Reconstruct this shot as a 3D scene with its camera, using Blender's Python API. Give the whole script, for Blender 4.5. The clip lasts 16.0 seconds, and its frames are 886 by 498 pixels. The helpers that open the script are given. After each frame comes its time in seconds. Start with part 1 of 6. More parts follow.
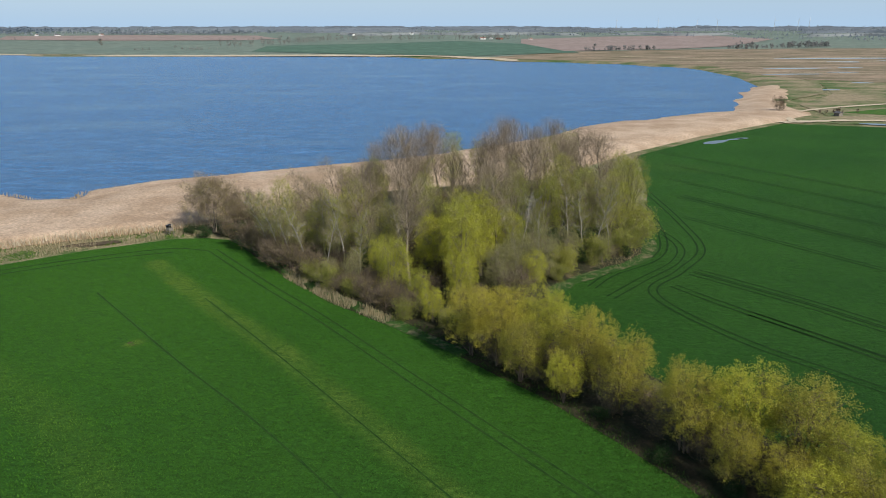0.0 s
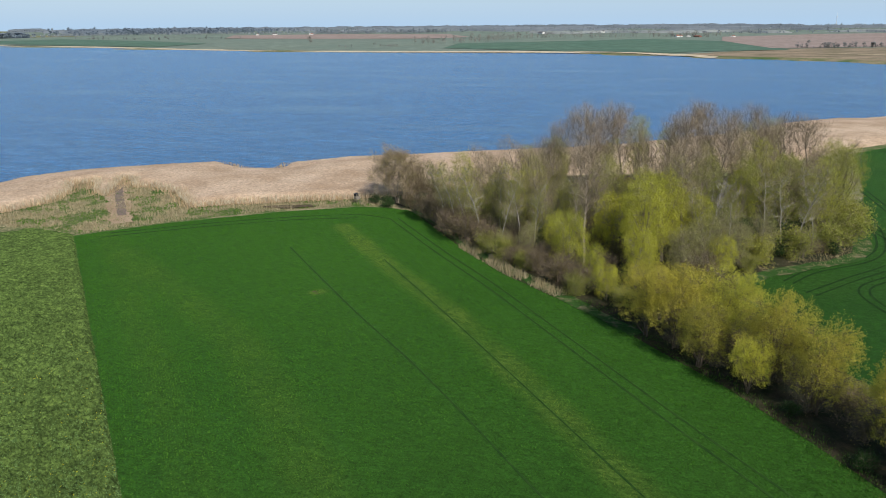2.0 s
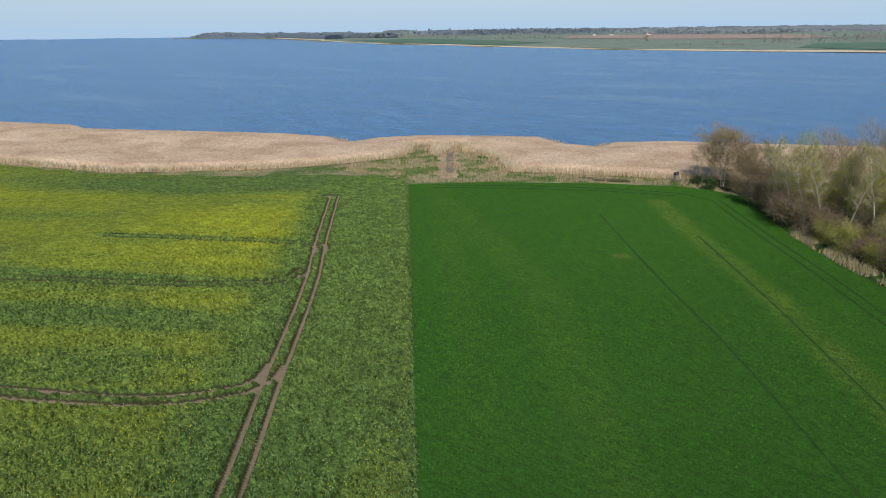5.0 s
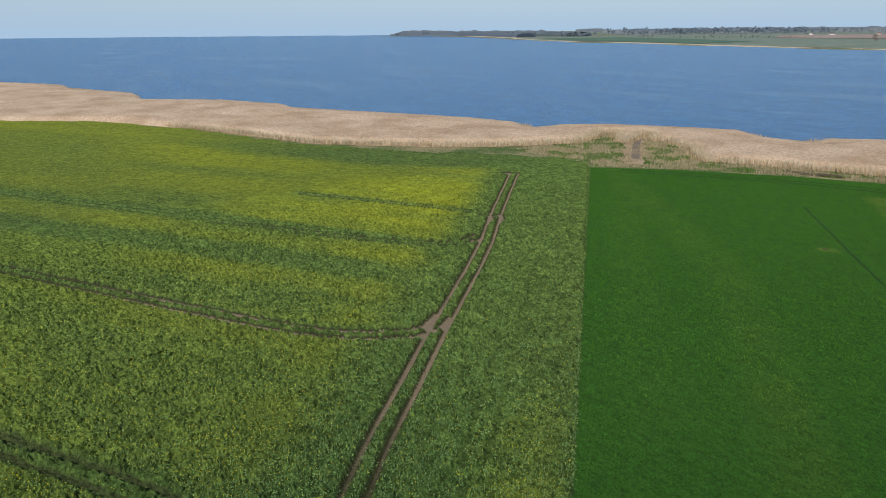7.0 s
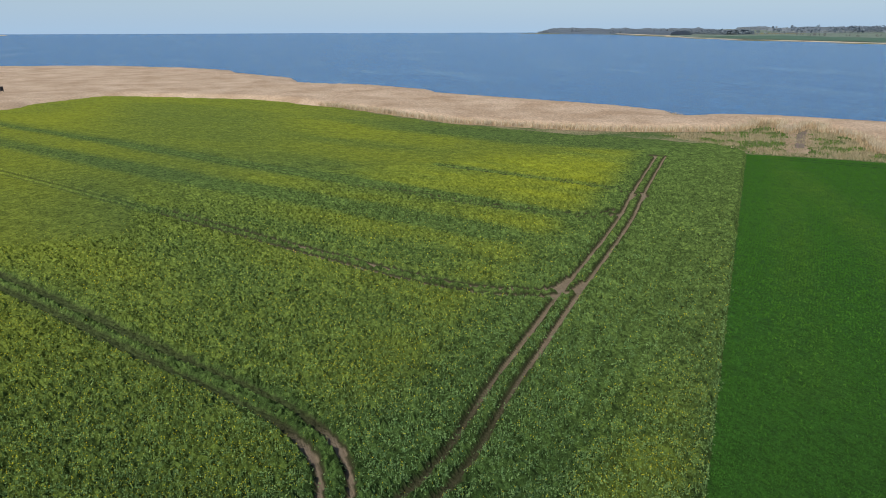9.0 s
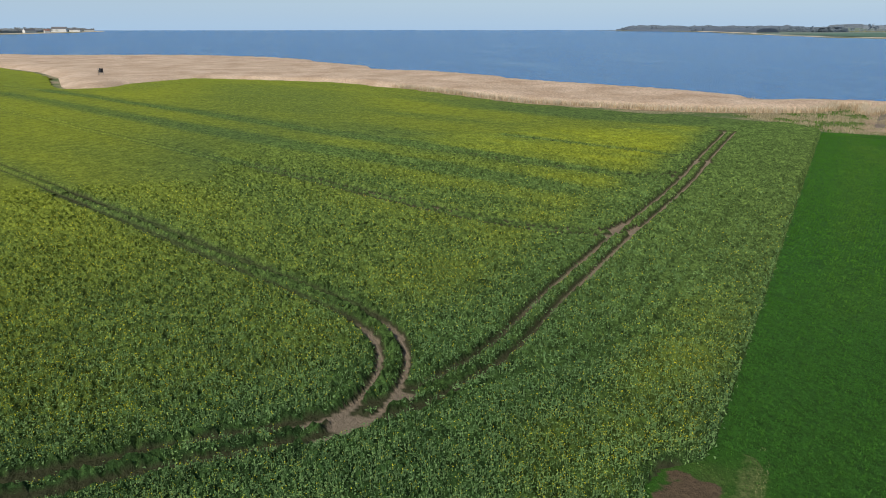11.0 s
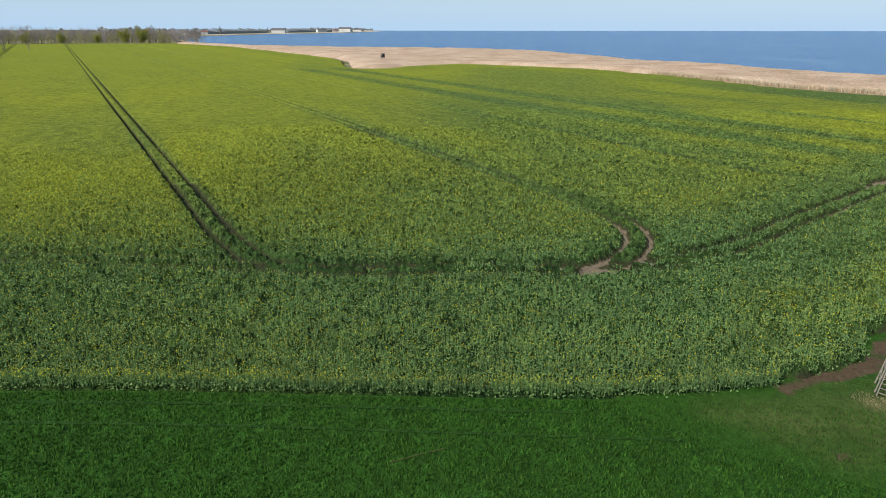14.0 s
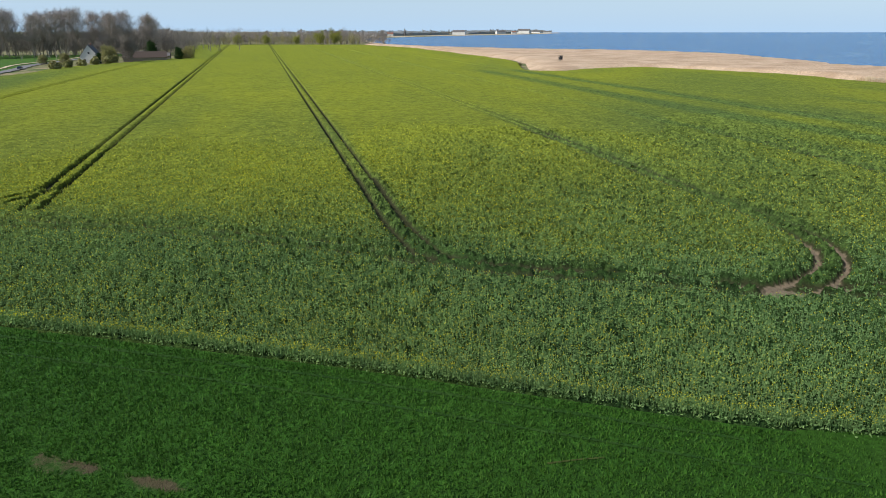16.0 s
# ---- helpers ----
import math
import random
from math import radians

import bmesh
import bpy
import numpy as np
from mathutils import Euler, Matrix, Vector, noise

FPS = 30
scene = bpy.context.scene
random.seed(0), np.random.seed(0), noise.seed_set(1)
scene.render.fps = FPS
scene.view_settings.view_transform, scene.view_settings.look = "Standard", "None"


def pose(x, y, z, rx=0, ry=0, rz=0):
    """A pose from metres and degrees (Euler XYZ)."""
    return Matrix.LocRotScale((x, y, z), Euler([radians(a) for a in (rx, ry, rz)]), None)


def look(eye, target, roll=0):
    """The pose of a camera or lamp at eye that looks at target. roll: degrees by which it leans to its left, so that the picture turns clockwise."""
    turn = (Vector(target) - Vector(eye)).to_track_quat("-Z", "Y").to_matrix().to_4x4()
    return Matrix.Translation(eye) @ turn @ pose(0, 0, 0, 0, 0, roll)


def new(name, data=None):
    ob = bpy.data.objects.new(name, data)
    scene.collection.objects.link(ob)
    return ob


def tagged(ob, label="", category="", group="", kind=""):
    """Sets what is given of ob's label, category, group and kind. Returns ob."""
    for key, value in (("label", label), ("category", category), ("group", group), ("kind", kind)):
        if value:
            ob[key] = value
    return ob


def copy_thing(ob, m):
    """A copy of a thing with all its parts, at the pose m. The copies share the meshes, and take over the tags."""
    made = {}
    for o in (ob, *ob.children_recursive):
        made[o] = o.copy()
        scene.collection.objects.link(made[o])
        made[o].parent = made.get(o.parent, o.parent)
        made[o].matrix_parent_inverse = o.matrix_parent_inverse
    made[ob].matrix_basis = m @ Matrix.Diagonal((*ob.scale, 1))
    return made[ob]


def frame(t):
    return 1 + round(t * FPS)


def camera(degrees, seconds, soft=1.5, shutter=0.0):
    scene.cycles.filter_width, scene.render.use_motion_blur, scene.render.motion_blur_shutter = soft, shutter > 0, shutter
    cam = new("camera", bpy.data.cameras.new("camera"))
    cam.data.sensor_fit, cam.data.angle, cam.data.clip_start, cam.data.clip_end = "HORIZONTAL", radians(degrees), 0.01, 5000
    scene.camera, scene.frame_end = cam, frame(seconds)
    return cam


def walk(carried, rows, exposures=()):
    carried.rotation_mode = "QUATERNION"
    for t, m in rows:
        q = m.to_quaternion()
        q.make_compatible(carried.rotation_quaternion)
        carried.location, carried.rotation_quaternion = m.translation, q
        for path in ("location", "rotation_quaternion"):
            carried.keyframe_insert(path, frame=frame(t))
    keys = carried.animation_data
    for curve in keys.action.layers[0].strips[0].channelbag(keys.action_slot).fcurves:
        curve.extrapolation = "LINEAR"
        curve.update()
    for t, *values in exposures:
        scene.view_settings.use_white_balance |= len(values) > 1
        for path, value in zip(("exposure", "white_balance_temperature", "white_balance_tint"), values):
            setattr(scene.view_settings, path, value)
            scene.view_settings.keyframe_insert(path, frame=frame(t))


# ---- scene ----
# camera -------------------------------------------------------------------
cam = camera(65.8, 16.0, 0.9)
PATH = [
    (0, 0.00, 0.00, 56.97, 0.00, -18.14, 0.01),
    (0.5, -0.15, -0.01, 55.32, 2.17, -18.13, 0.05),
    (1, -0.31, -0.05, 53.77, 5.75, -18.13, 0.17),
    (1.5, -0.36, -0.14, 52.32, 10.68, -18.11, 0.30),
    (2, -0.27, -0.18, 50.88, 15.18, -18.11, 0.41),
    (2.5, -0.35, -0.29, 49.34, 20.40, -18.05, 0.54),
    (3, -0.40, -0.30, 47.77, 25.31, -17.99, 0.59),
    (3.5, -0.34, -0.24, 46.29, 29.87, -17.94, 0.63),
    (4, -0.37, -0.21, 44.88, 34.07, -17.85, 0.65),
    (6.5, -0.61, 0.03, 37.79, 52.86, -17.63, 0.50),
    (7, -0.64, -0.07, 36.41, 56.83, -17.62, 0.43),
    (7.5, -0.79, -0.07, 35.02, 60.27, -17.64, 0.37),
    (8, -0.94, 0.05, 33.56, 63.80, -17.66, 0.34),
    (8.5, -1.11, 0.08, 32.20, 66.34, -17.67, 0.28),
    (9, -0.88, -0.08, 30.79, 68.49, -17.70, 0.17),
    (9.2, -0.73, -0.20, 30.22, 69.42, -17.72, 0.13),
    (11.3, 8.33, -1.79, 24.20, 75.56, -17.83, -0.00),
    (11.5, 9.71, -2.05, 23.59, 76.51, -17.82, -0.03),
    (12, 13.12, -2.84, 21.99, 80.81, -17.81, -0.04),
    (12.5, 16.05, -3.59, 20.55, 85.87, -17.83, -0.02),
    (13, 18.04, -4.15, 19.19, 87.15, -17.80, 0.03),
    (13.5, 18.92, -4.66, 18.81, 88.36, -17.79, 0.03),
    (14, 19.32, -5.06, 18.72, 94.69, -17.72, -0.04),
    (14.5, 19.52, -5.19, 18.73, 99.67, -17.68, -0.02),
    (15, 19.68, -5.36, 18.79, 102.58, -17.63, 0.00),
    (15.5, 19.84, -5.47, 18.82, 105.66, -17.60, 0.03),
    (16, 19.95, -5.43, 18.85, 108.88, -17.59, 0.02)
]
walk(cam, [(t, pose(x, y, z, 90 + pitch, 0, yaw) @ pose(0, 0, 0, 0, 0, -roll)) for t, x, y, z, yaw, pitch, roll in PATH],
     [(0.0, 0.26), (3.0, 0.34), (7.0, 0.13), (11.5, 0.20), (13.0, 0.36), (16.0, 0.44)])

# daylight -----------------------------------------------------------------
SUN_AZ, SUN_EL = math.atan2(-0.73, 0.68), radians(42.5)
SUN = Vector((math.cos(SUN_AZ) * math.cos(SUN_EL), math.sin(SUN_AZ) * math.cos(SUN_EL), math.sin(SUN_EL)))
sun_data = bpy.data.lights.new("sun", "SUN")
sun_data.energy, sun_data.angle, sun_data.color = 3.6, radians(0.6), (1.0, 0.95, 0.87)
new("sun", sun_data).matrix_world = look(SUN * 300, (0, 0, 0))

sky_world = bpy.data.worlds.new("sky")
scene.world = sky_world
sky_world.use_nodes = True
wt = sky_world.node_tree
sky = wt.nodes.new("ShaderNodeTexSky")
sky.sky_type, sky.sun_disc = "NISHITA", False
sky.sun_elevation, sky.sun_rotation = SUN_EL, math.atan2(SUN.x, SUN.y)
sky.air_density, sky.dust_density, sky.ozone_density = 1.0, 0.6, 2.0
sky_bg = wt.nodes["Background"]
sky_bg.inputs["Strength"].default_value = 0.085
# a band of spring haze low over the horizon
geo_w = wt.nodes.new("ShaderNodeTexCoord")
sep_w = wt.nodes.new("ShaderNodeSeparateXYZ")
ramp_w = wt.nodes.new("ShaderNodeValToRGB")
ramp_w.color_ramp.elements[0].position, ramp_w.color_ramp.elements[0].color = 0.0, (0.95, 0.95, 0.95, 1)
ramp_w.color_ramp.elements[1].position, ramp_w.color_ramp.elements[1].color = 0.16, (0, 0, 0, 1)
mix_w = wt.nodes.new("ShaderNodeMix")
mix_w.data_type = "RGBA"
mix_w.inputs[7].default_value = (4.2, 6.0, 8.1, 1)
wt.links.new(geo_w.outputs["Generated"], sep_w.inputs[0])
wt.links.new(sep_w.outputs["Z"], ramp_w.inputs[0])
wt.links.new(ramp_w.outputs[0], mix_w.inputs[0])
wt.links.new(sky.outputs[0], mix_w.inputs[6])
wt.links.new(mix_w.outputs[2], sky_bg.inputs["Color"])

# materials ----------------------------------------------------------------


def material(name, rough=0.8, spec=0.3):
    m = bpy.data.materials.new(name)
    m.use_nodes = True
    b = m.node_tree.nodes["Principled BSDF"]
    b.inputs["Roughness"].default_value = rough
    b.inputs["Specular IOR Level"].default_value = spec
    return m, m.node_tree, b


def node(t, kind, **inputs):
    n = t.nodes.new("ShaderNode" + kind)
    for key, value in inputs.items():
        n.inputs[key].default_value = value
    return n


def where(t, scale=(1, 1, 1), turn=0.0):
    """World coordinates in metres, turned and stretched."""
    g = t.nodes.new("ShaderNodeNewGeometry")
    m = t.nodes.new("ShaderNodeMapping")
    m.inputs["Scale"].default_value, m.inputs["Rotation"].default_value = scale, (0, 0, turn)
    t.links.new(g.outputs["Position"], m.inputs["Vector"])
    return m.outputs[0]


def noise_of(t, scale, detail=4.0, rough=0.55, stretch=(1, 1, 1), turn=0.0):
    n = node(t, "TexNoise", Scale=scale, Detail=detail, Roughness=rough)
    t.links.new(where(t, stretch, turn), n.inputs["Vector"])
    return n.outputs["Fac"]


def ramp(t, fac, stops):
    r = t.nodes.new("ShaderNodeValToRGB")
    e = r.color_ramp.elements
    while len(e) < len(stops):
        e.new(0.5)
    for k, (p, c) in zip(e, stops):
        k.position = p
        k.color = (*c, 1) if len(c) == 3 else c
    t.links.new(fac, r.inputs[0])
    return r.outputs[0]


def blend(t, fac, a, b, how="MIX"):
    m = t.nodes.new("ShaderNodeMix")
    m.data_type, m.blend_type = "RGBA", how
    for socket, value in ((0, fac), (6, a), (7, b)):
        if hasattr(value, "links"):
            t.links.new(value, m.inputs[socket])
        elif socket == 0:
            m.inputs[0].default_value = value
        else:
            m.inputs[socket].default_value = (*value, 1)
    return m.outputs[2]


def calc(t, op, a, b=0.5):
    m = t.nodes.new("ShaderNodeMath")
    m.operation = op
    for socket, value in ((0, a), (1, b)):
        if hasattr(value, "links"):
            t.links.new(value, m.inputs[socket])
        else:
            m.inputs[socket].default_value = value
    return m.outputs[0]


def attribute(t, name):
    a = t.nodes.new("ShaderNodeAttribute")
    a.attribute_name = name
    return a.outputs["Fac"]


def bump(t, b, height, strength=0.6, distance=0.1):
    n = node(t, "Bump", Strength=strength, Distance=distance)
    t.links.new(height, n.inputs["Height"])
    t.links.new(n.outputs[0], b.inputs["Normal"])


TRAM = math.atan2(0.5464, 0.8375)          # direction of the tramlines in the rape
DRILL = math.atan2(-0.765, 0.645)       # direction of the drill rows in the wheat


def wheat_material(name, dark, light, stripe):
    m, t, b = material(name, 0.8, 0.10)
    big = noise_of(t, 0.018, 5, 0.6)
    rows = noise_of(t, 1.0, 4, 0.6, (0.10, 1.6, 1), -DRILL)
    fine = noise_of(t, 3.2, 6, 0.85)
    mid = noise_of(t, 1.0, 5, 0.7, (0.6, 1.2, 1), -DRILL)
    c = blend(t, ramp(t, big, [(0.35, (0, 0, 0)), (0.68, (1, 1, 1))]), dark, light)
    c = blend(t, calc(t, "MULTIPLY", calc(t, "MULTIPLY", attribute(t, "pale"), 0.75), ramp(t, mid, [(0.3, (0.2, 0.2, 0.2)), (0.7, (1, 1, 1))])), c, stripe)
    for n, k, lo, hi in ((fine, 1.0, 0.36, 1.66), (rows, 0.4, 0.82, 1.16), (mid, 0.8, 0.68, 1.34)):
        c = blend(t, k, c, ramp(t, n, [(0.32, (lo, lo, lo)), (0.68, (hi, hi, hi))]), "MULTIPLY")
    c = blend(t, ramp(t, calc(t, "ADD", attribute(t, "soil"), calc(t, "MULTIPLY", fine, 0.8)), [(0.85, (0, 0, 0)), (1.1, (1, 1, 1))]), c, (0.12, 0.095, 0.055))
    t.links.new(c, b.inputs["Base Color"])
    bump(t, b, calc(t, "ADD", calc(t, "ADD", fine, mid), calc(t, "MULTIPLY", rows, 0.6)), 1.0, 0.35)
    b.inputs["Sheen Weight"].default_value, b.inputs["Sheen Roughness"].default_value, b.inputs["Sheen Tint"].default_value = 0.05, 0.45, (0.22, 0.60, 0.10, 1)
    return m


M_WHEAT = wheat_material("young_wheat", (0.029, 0.096, 0.011), (0.040, 0.120, 0.014), (0.100, 0.160, 0.025))
M_WHEAT_FAR = wheat_material("young_wheat_deep", (0.018, 0.068, 0.009), (0.028, 0.092, 0.011), (0.050, 0.108, 0.016))


def blade_material(name, a, b_, glow=0.25, rough=0.6, ripe=None):
    """Leaves: colour varies from leaf to leaf, and light comes through."""
    m, t, b = material(name, rough, 0.10)
    g = t.nodes.new("ShaderNodeNewGeometry")
    o = t.nodes.new("ShaderNodeObjectInfo")
    c = blend(t, g.outputs["Random Per Island"], a, b_)
    if ripe:
        c = blend(t, attribute(t, "bloom"), c, blend(t, g.outputs["Random Per Island"], *ripe))
    v = ramp(t, o.outputs["Random"], [(0.0, (0.8, 0.82, 0.85)), (1.0, (1.15, 1.1, 1.0))])
    c = blend(t, 1.0, c, v, "MULTIPLY")
    big = noise_of(t, 0.35, 2)
    c = blend(t, 0.6, c, ramp(t, big, [(0.3, (0.7, 0.72, 0.75)), (0.7, (1.2, 1.2, 1.1))]), "MULTIPLY")
    t.links.new(c, b.inputs["Base Color"])
    tr = t.nodes.new("ShaderNodeBsdfTranslucent")
    t.links.new(c, tr.inputs["Color"])
    mx = t.nodes.new("ShaderNodeMixShader")
    mx.inputs[0].default_value = glow
    t.links.new(b.outputs[0], mx.inputs[1])
    t.links.new(tr.outputs[0], mx.inputs[2])
    t.links.new(mx.outputs[0], t.nodes["Material Output"].inputs[0])
    return m


M_WHEAT_BLADE = blade_material("wheat_blades", (0.030, 0.092, 0.012), (0.070, 0.165, 0.026))
M_WHEAT_TUFT = blade_material("wheat_tufts", (0.048, 0.146, 0.016), (0.074, 0.202, 0.025), 0.25, 0.6, ((0.120, 0.220, 0.034), (0.180, 0.275, 0.050)))
M_VERGE_BLADE = blade_material("verge_grass", (0.060, 0.102, 0.022), (0.140, 0.165, 0.048))
M_RAPE_LEAF = blade_material("rape_leaves", (0.086, 0.182, 0.070), (0.240, 0.385, 0.155), 0.3, 0.6, ((0.16, 0.24, 0.030), (0.38, 0.44, 0.06)))
M_RAPE_FLOWER = blade_material("rape_flowers", (0.60, 0.57, 0.025), (0.78, 0.72, 0.04), 0.35)
M_REED_BLADE = blade_material("reed_stalks", (0.37, 0.27, 0.165), (0.54, 0.42, 0.285), 0.15)
M_DRY_GRASS = blade_material("dry_grass", (0.28, 0.23, 0.13), (0.50, 0.43, 0.28), 0.15)
M_GREEN_GRASS = blade_material("green_grass", (0.05, 0.12, 0.02), (0.12, 0.20, 0.04), 0.2)

M_RAPE, t_, b_ = material("rape_canopy", 0.85, 0.04)
fine_ = noise_of(t_, 2.2, 6, 0.85)
mid_ = noise_of(t_, 0.6, 5, 0.7, (1, 2.2, 1), -TRAM)
# Near canopy darkened to paint the shade among the plants; paler far off.
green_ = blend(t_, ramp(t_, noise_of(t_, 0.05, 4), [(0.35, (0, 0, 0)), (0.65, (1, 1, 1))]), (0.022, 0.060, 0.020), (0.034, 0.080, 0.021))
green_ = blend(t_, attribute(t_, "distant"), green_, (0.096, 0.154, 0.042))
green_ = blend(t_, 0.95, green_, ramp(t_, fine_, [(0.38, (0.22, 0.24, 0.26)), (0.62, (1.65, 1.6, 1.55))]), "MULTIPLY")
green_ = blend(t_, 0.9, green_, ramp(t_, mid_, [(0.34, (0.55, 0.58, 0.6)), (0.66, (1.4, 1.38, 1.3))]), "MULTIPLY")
speck_ = calc(t_, "ADD", calc(t_, "MULTIPLY", attribute(t_, "bloom"), 0.62), calc(t_, "SUBTRACT", calc(t_, "ADD", calc(t_, "MULTIPLY", fine_, 0.65), calc(t_, "MULTIPLY", mid_, 0.35)), 0.5))
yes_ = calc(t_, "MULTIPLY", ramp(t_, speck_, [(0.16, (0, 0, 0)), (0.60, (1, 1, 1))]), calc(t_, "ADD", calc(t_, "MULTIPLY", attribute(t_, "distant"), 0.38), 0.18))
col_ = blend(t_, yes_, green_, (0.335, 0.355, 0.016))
soil_ = blend(t_, fine_, (0.150, 0.115, 0.080), (0.36, 0.285, 0.205))
far_ = noise_of(t_, 0.5, 6, 0.8)
col_ = blend(t_, 0.9, col_, ramp(t_, far_, [(0.38, (0.66, 0.68, 0.70)), (0.62, (1.26, 1.24, 1.20))]), "MULTIPLY")
# Dark soil tone; in the lanes it paints the shade between crop walls.
shaded_soil_ = blend(t_, fine_, (0.026, 0.036, 0.016), (0.070, 0.066, 0.036))
col_ = blend(t_, ramp(t_, attribute(t_, "soil"), [(0.05, (0, 0, 0)), (0.40, (1, 1, 1))]), col_, shaded_soil_)
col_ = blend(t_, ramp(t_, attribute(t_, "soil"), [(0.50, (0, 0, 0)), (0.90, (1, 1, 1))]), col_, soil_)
t_.links.new(col_, b_.inputs["Base Color"])
bump(t_, b_, calc(t_, "ADD", fine_, mid_), 1.0, 0.3)
b_.inputs["Sheen Weight"].default_value, b_.inputs["Sheen Roughness"].default_value, b_.inputs["Sheen Tint"].default_value = 0.03, 0.45, (0.46, 0.58, 0.10, 1)

M_GROUND, t_, b_ = material("rough_meadow", 0.9, 0.15)
n1_, n2_, n3_ = noise_of(t_, 0.06, 5, 0.65), noise_of(t_, 1.3, 5, 0.7), noise_of(t_, 0.012, 4)
c_ = blend(t_, ramp(t_, calc(t_, "ADD", calc(t_, "MULTIPLY", n1_, 0.6), calc(t_, "MULTIPLY", n2_, 0.4)), [(0.43, (0, 0, 0)), (0.56, (1, 1, 1))]), (0.07, 0.125, 0.03), (0.31, 0.255, 0.15))
c_ = blend(t_, 0.8, c_, ramp(t_, n2_, [(0.3, (0.5, 0.5, 0.5)), (0.7, (1.3, 1.3, 1.3))]), "MULTIPLY")
t_.links.new(c_, b_.inputs["Base Color"])
bump(t_, b_, n2_, 0.8, 0.3)


def patch_material(name, a, b2, scale=0.05, fine=0.8, relief=0.25, cut=(0.35, 0.65), stretch=(1, 1, 1), turn=0.0):
    m, t, b = material(name, 0.9, 0.15)
    c = blend(t, ramp(t, noise_of(t, scale, 5, 0.6, stretch, turn), [(cut[0], (0, 0, 0)), (cut[1], (1, 1, 1))]), a, b2)
    f = noise_of(t, fine, 5, 0.75)
    c = blend(t, 0.8, c, ramp(t, f, [(0.3, (0.55, 0.55, 0.55)), (0.7, (1.35, 1.35, 1.35))]), "MULTIPLY")
    t.links.new(c, b.inputs["Base Color"])
    bump(t, b, f, 0.8, relief)
    return m


M_REED = patch_material("dry_reed", (0.43, 0.305, 0.20), (0.60, 0.455, 0.325), 0.05, 1.1, 0.5)
M_MARSH = patch_material("brown_marsh", (0.15, 0.135, 0.075), (0.34, 0.255, 0.175), 0.016, 0.10, 0.3, (0.36, 0.62), (0.7, 1.3, 1), 0.12)
M_MEADOW = patch_material("wet_meadow", (0.085, 0.135, 0.040), (0.30, 0.245, 0.15), 0.02, 0.2, 0.3, (0.40, 0.58), (0.8, 1.2, 1), 0.2)
M_SOIL = patch_material("bare_soil", (0.060, 0.044, 0.028), (0.135, 0.100, 0.064), 0.9, 3.0, 0.15)
M_RUT = patch_material("wheel_rut", (0.015, 0.052, 0.007), (0.028, 0.075, 0.011), 0.6, 2.0, 0.1)
M_RUT_DARK = patch_material("deep_rut", (0.009, 0.036, 0.005), (0.019, 0.056, 0.009), 0.6, 2.0, 0.1)
M_RUT_PALE = patch_material("drying_rut", (0.05, 0.075, 0.016), (0.075, 0.095, 0.026), 0.6, 2.0, 0.1)
M_LITTER = patch_material("leaf_litter", (0.022, 0.034, 0.012), (0.062, 0.050, 0.028), 0.35, 1.6, 0.5)
M_VERGE = patch_material("grassy_verge", (0.04, 0.125, 0.014), (0.085, 0.15, 0.03), 0.25, 1.8, 0.3)
M_VERGE_MIX, t_, b_ = material("trodden_grass", 0.85, 0.1)
f_ = noise_of(t_, 3.0, 6, 0.75)
c_ = blend(t_, ramp(t_, noise_of(t_, 0.35, 4), [(0.35, (0, 0, 0)), (0.65, (1, 1, 1))]), (0.046, 0.088, 0.016), (0.092, 0.126, 0.034))
c_ = blend(t_, attribute(t_, "rough"), (0.030, 0.090, 0.010), c_)
c_ = blend(t_, ramp(t_, calc(t_, "ADD", attribute(t_, "dry"), calc(t_, "MULTIPLY", f_, 0.6)), [(0.55, (0, 0, 0)), (0.95, (1, 1, 1))]), c_, (0.175, 0.165, 0.070))
c_ = blend(t_, ramp(t_, calc(t_, "ADD", attribute(t_, "soil"), calc(t_, "MULTIPLY", f_, 0.6)), [(0.62, (0, 0, 0)), (0.85, (1, 1, 1))]), c_, (0.105, 0.074, 0.044))
c_ = blend(t_, 0.8, c_, ramp(t_, f_, [(0.3, (0.5, 0.5, 0.5)), (0.7, (1.4, 1.4, 1.4))]), "MULTIPLY")
t_.links.new(c_, b_.inputs["Base Color"])
bump(t_, b_, f_, 0.9, 0.2)
M_PLOUGH = patch_material("ploughed_soil", (0.28, 0.215, 0.185), (0.34, 0.27, 0.235), 0.01, 0.06, 0.2)
# Aerial haze mixed into these two field colours, greyer than nearby greens.
M_HAZED_GREEN = patch_material("hazed_green_field", (0.080, 0.150, 0.105), (0.105, 0.175, 0.120), 0.006, 0.03, 0.2)
M_HAZED_PASTURE = patch_material("hazed_pasture", (0.155, 0.205, 0.165), (0.195, 0.235, 0.185), 0.006, 0.03, 0.2)
M_BANK = patch_material("straw_bank", (0.33, 0.235, 0.15), (0.44, 0.33, 0.22), 0.2, 1.5, 0.2)
M_MARGIN = patch_material("mixed_grass", (0.035, 0.090, 0.016), (0.19, 0.165, 0.09), 0.35, 1.6, 0.4, (0.50, 0.66))
M_MUD = patch_material("brown_mud", (0.15, 0.112, 0.09), (0.24, 0.185, 0.15), 0.3, 2.0, 0.1)
M_SAND = patch_material("pale_sand", (0.50, 0.41, 0.28), (0.62, 0.52, 0.37), 0.05, 0.6, 0.1)
M_ASPHALT = patch_material("pale_asphalt", (0.16, 0.16, 0.165), (0.22, 0.22, 0.225), 0.5, 5.0, 0.02)

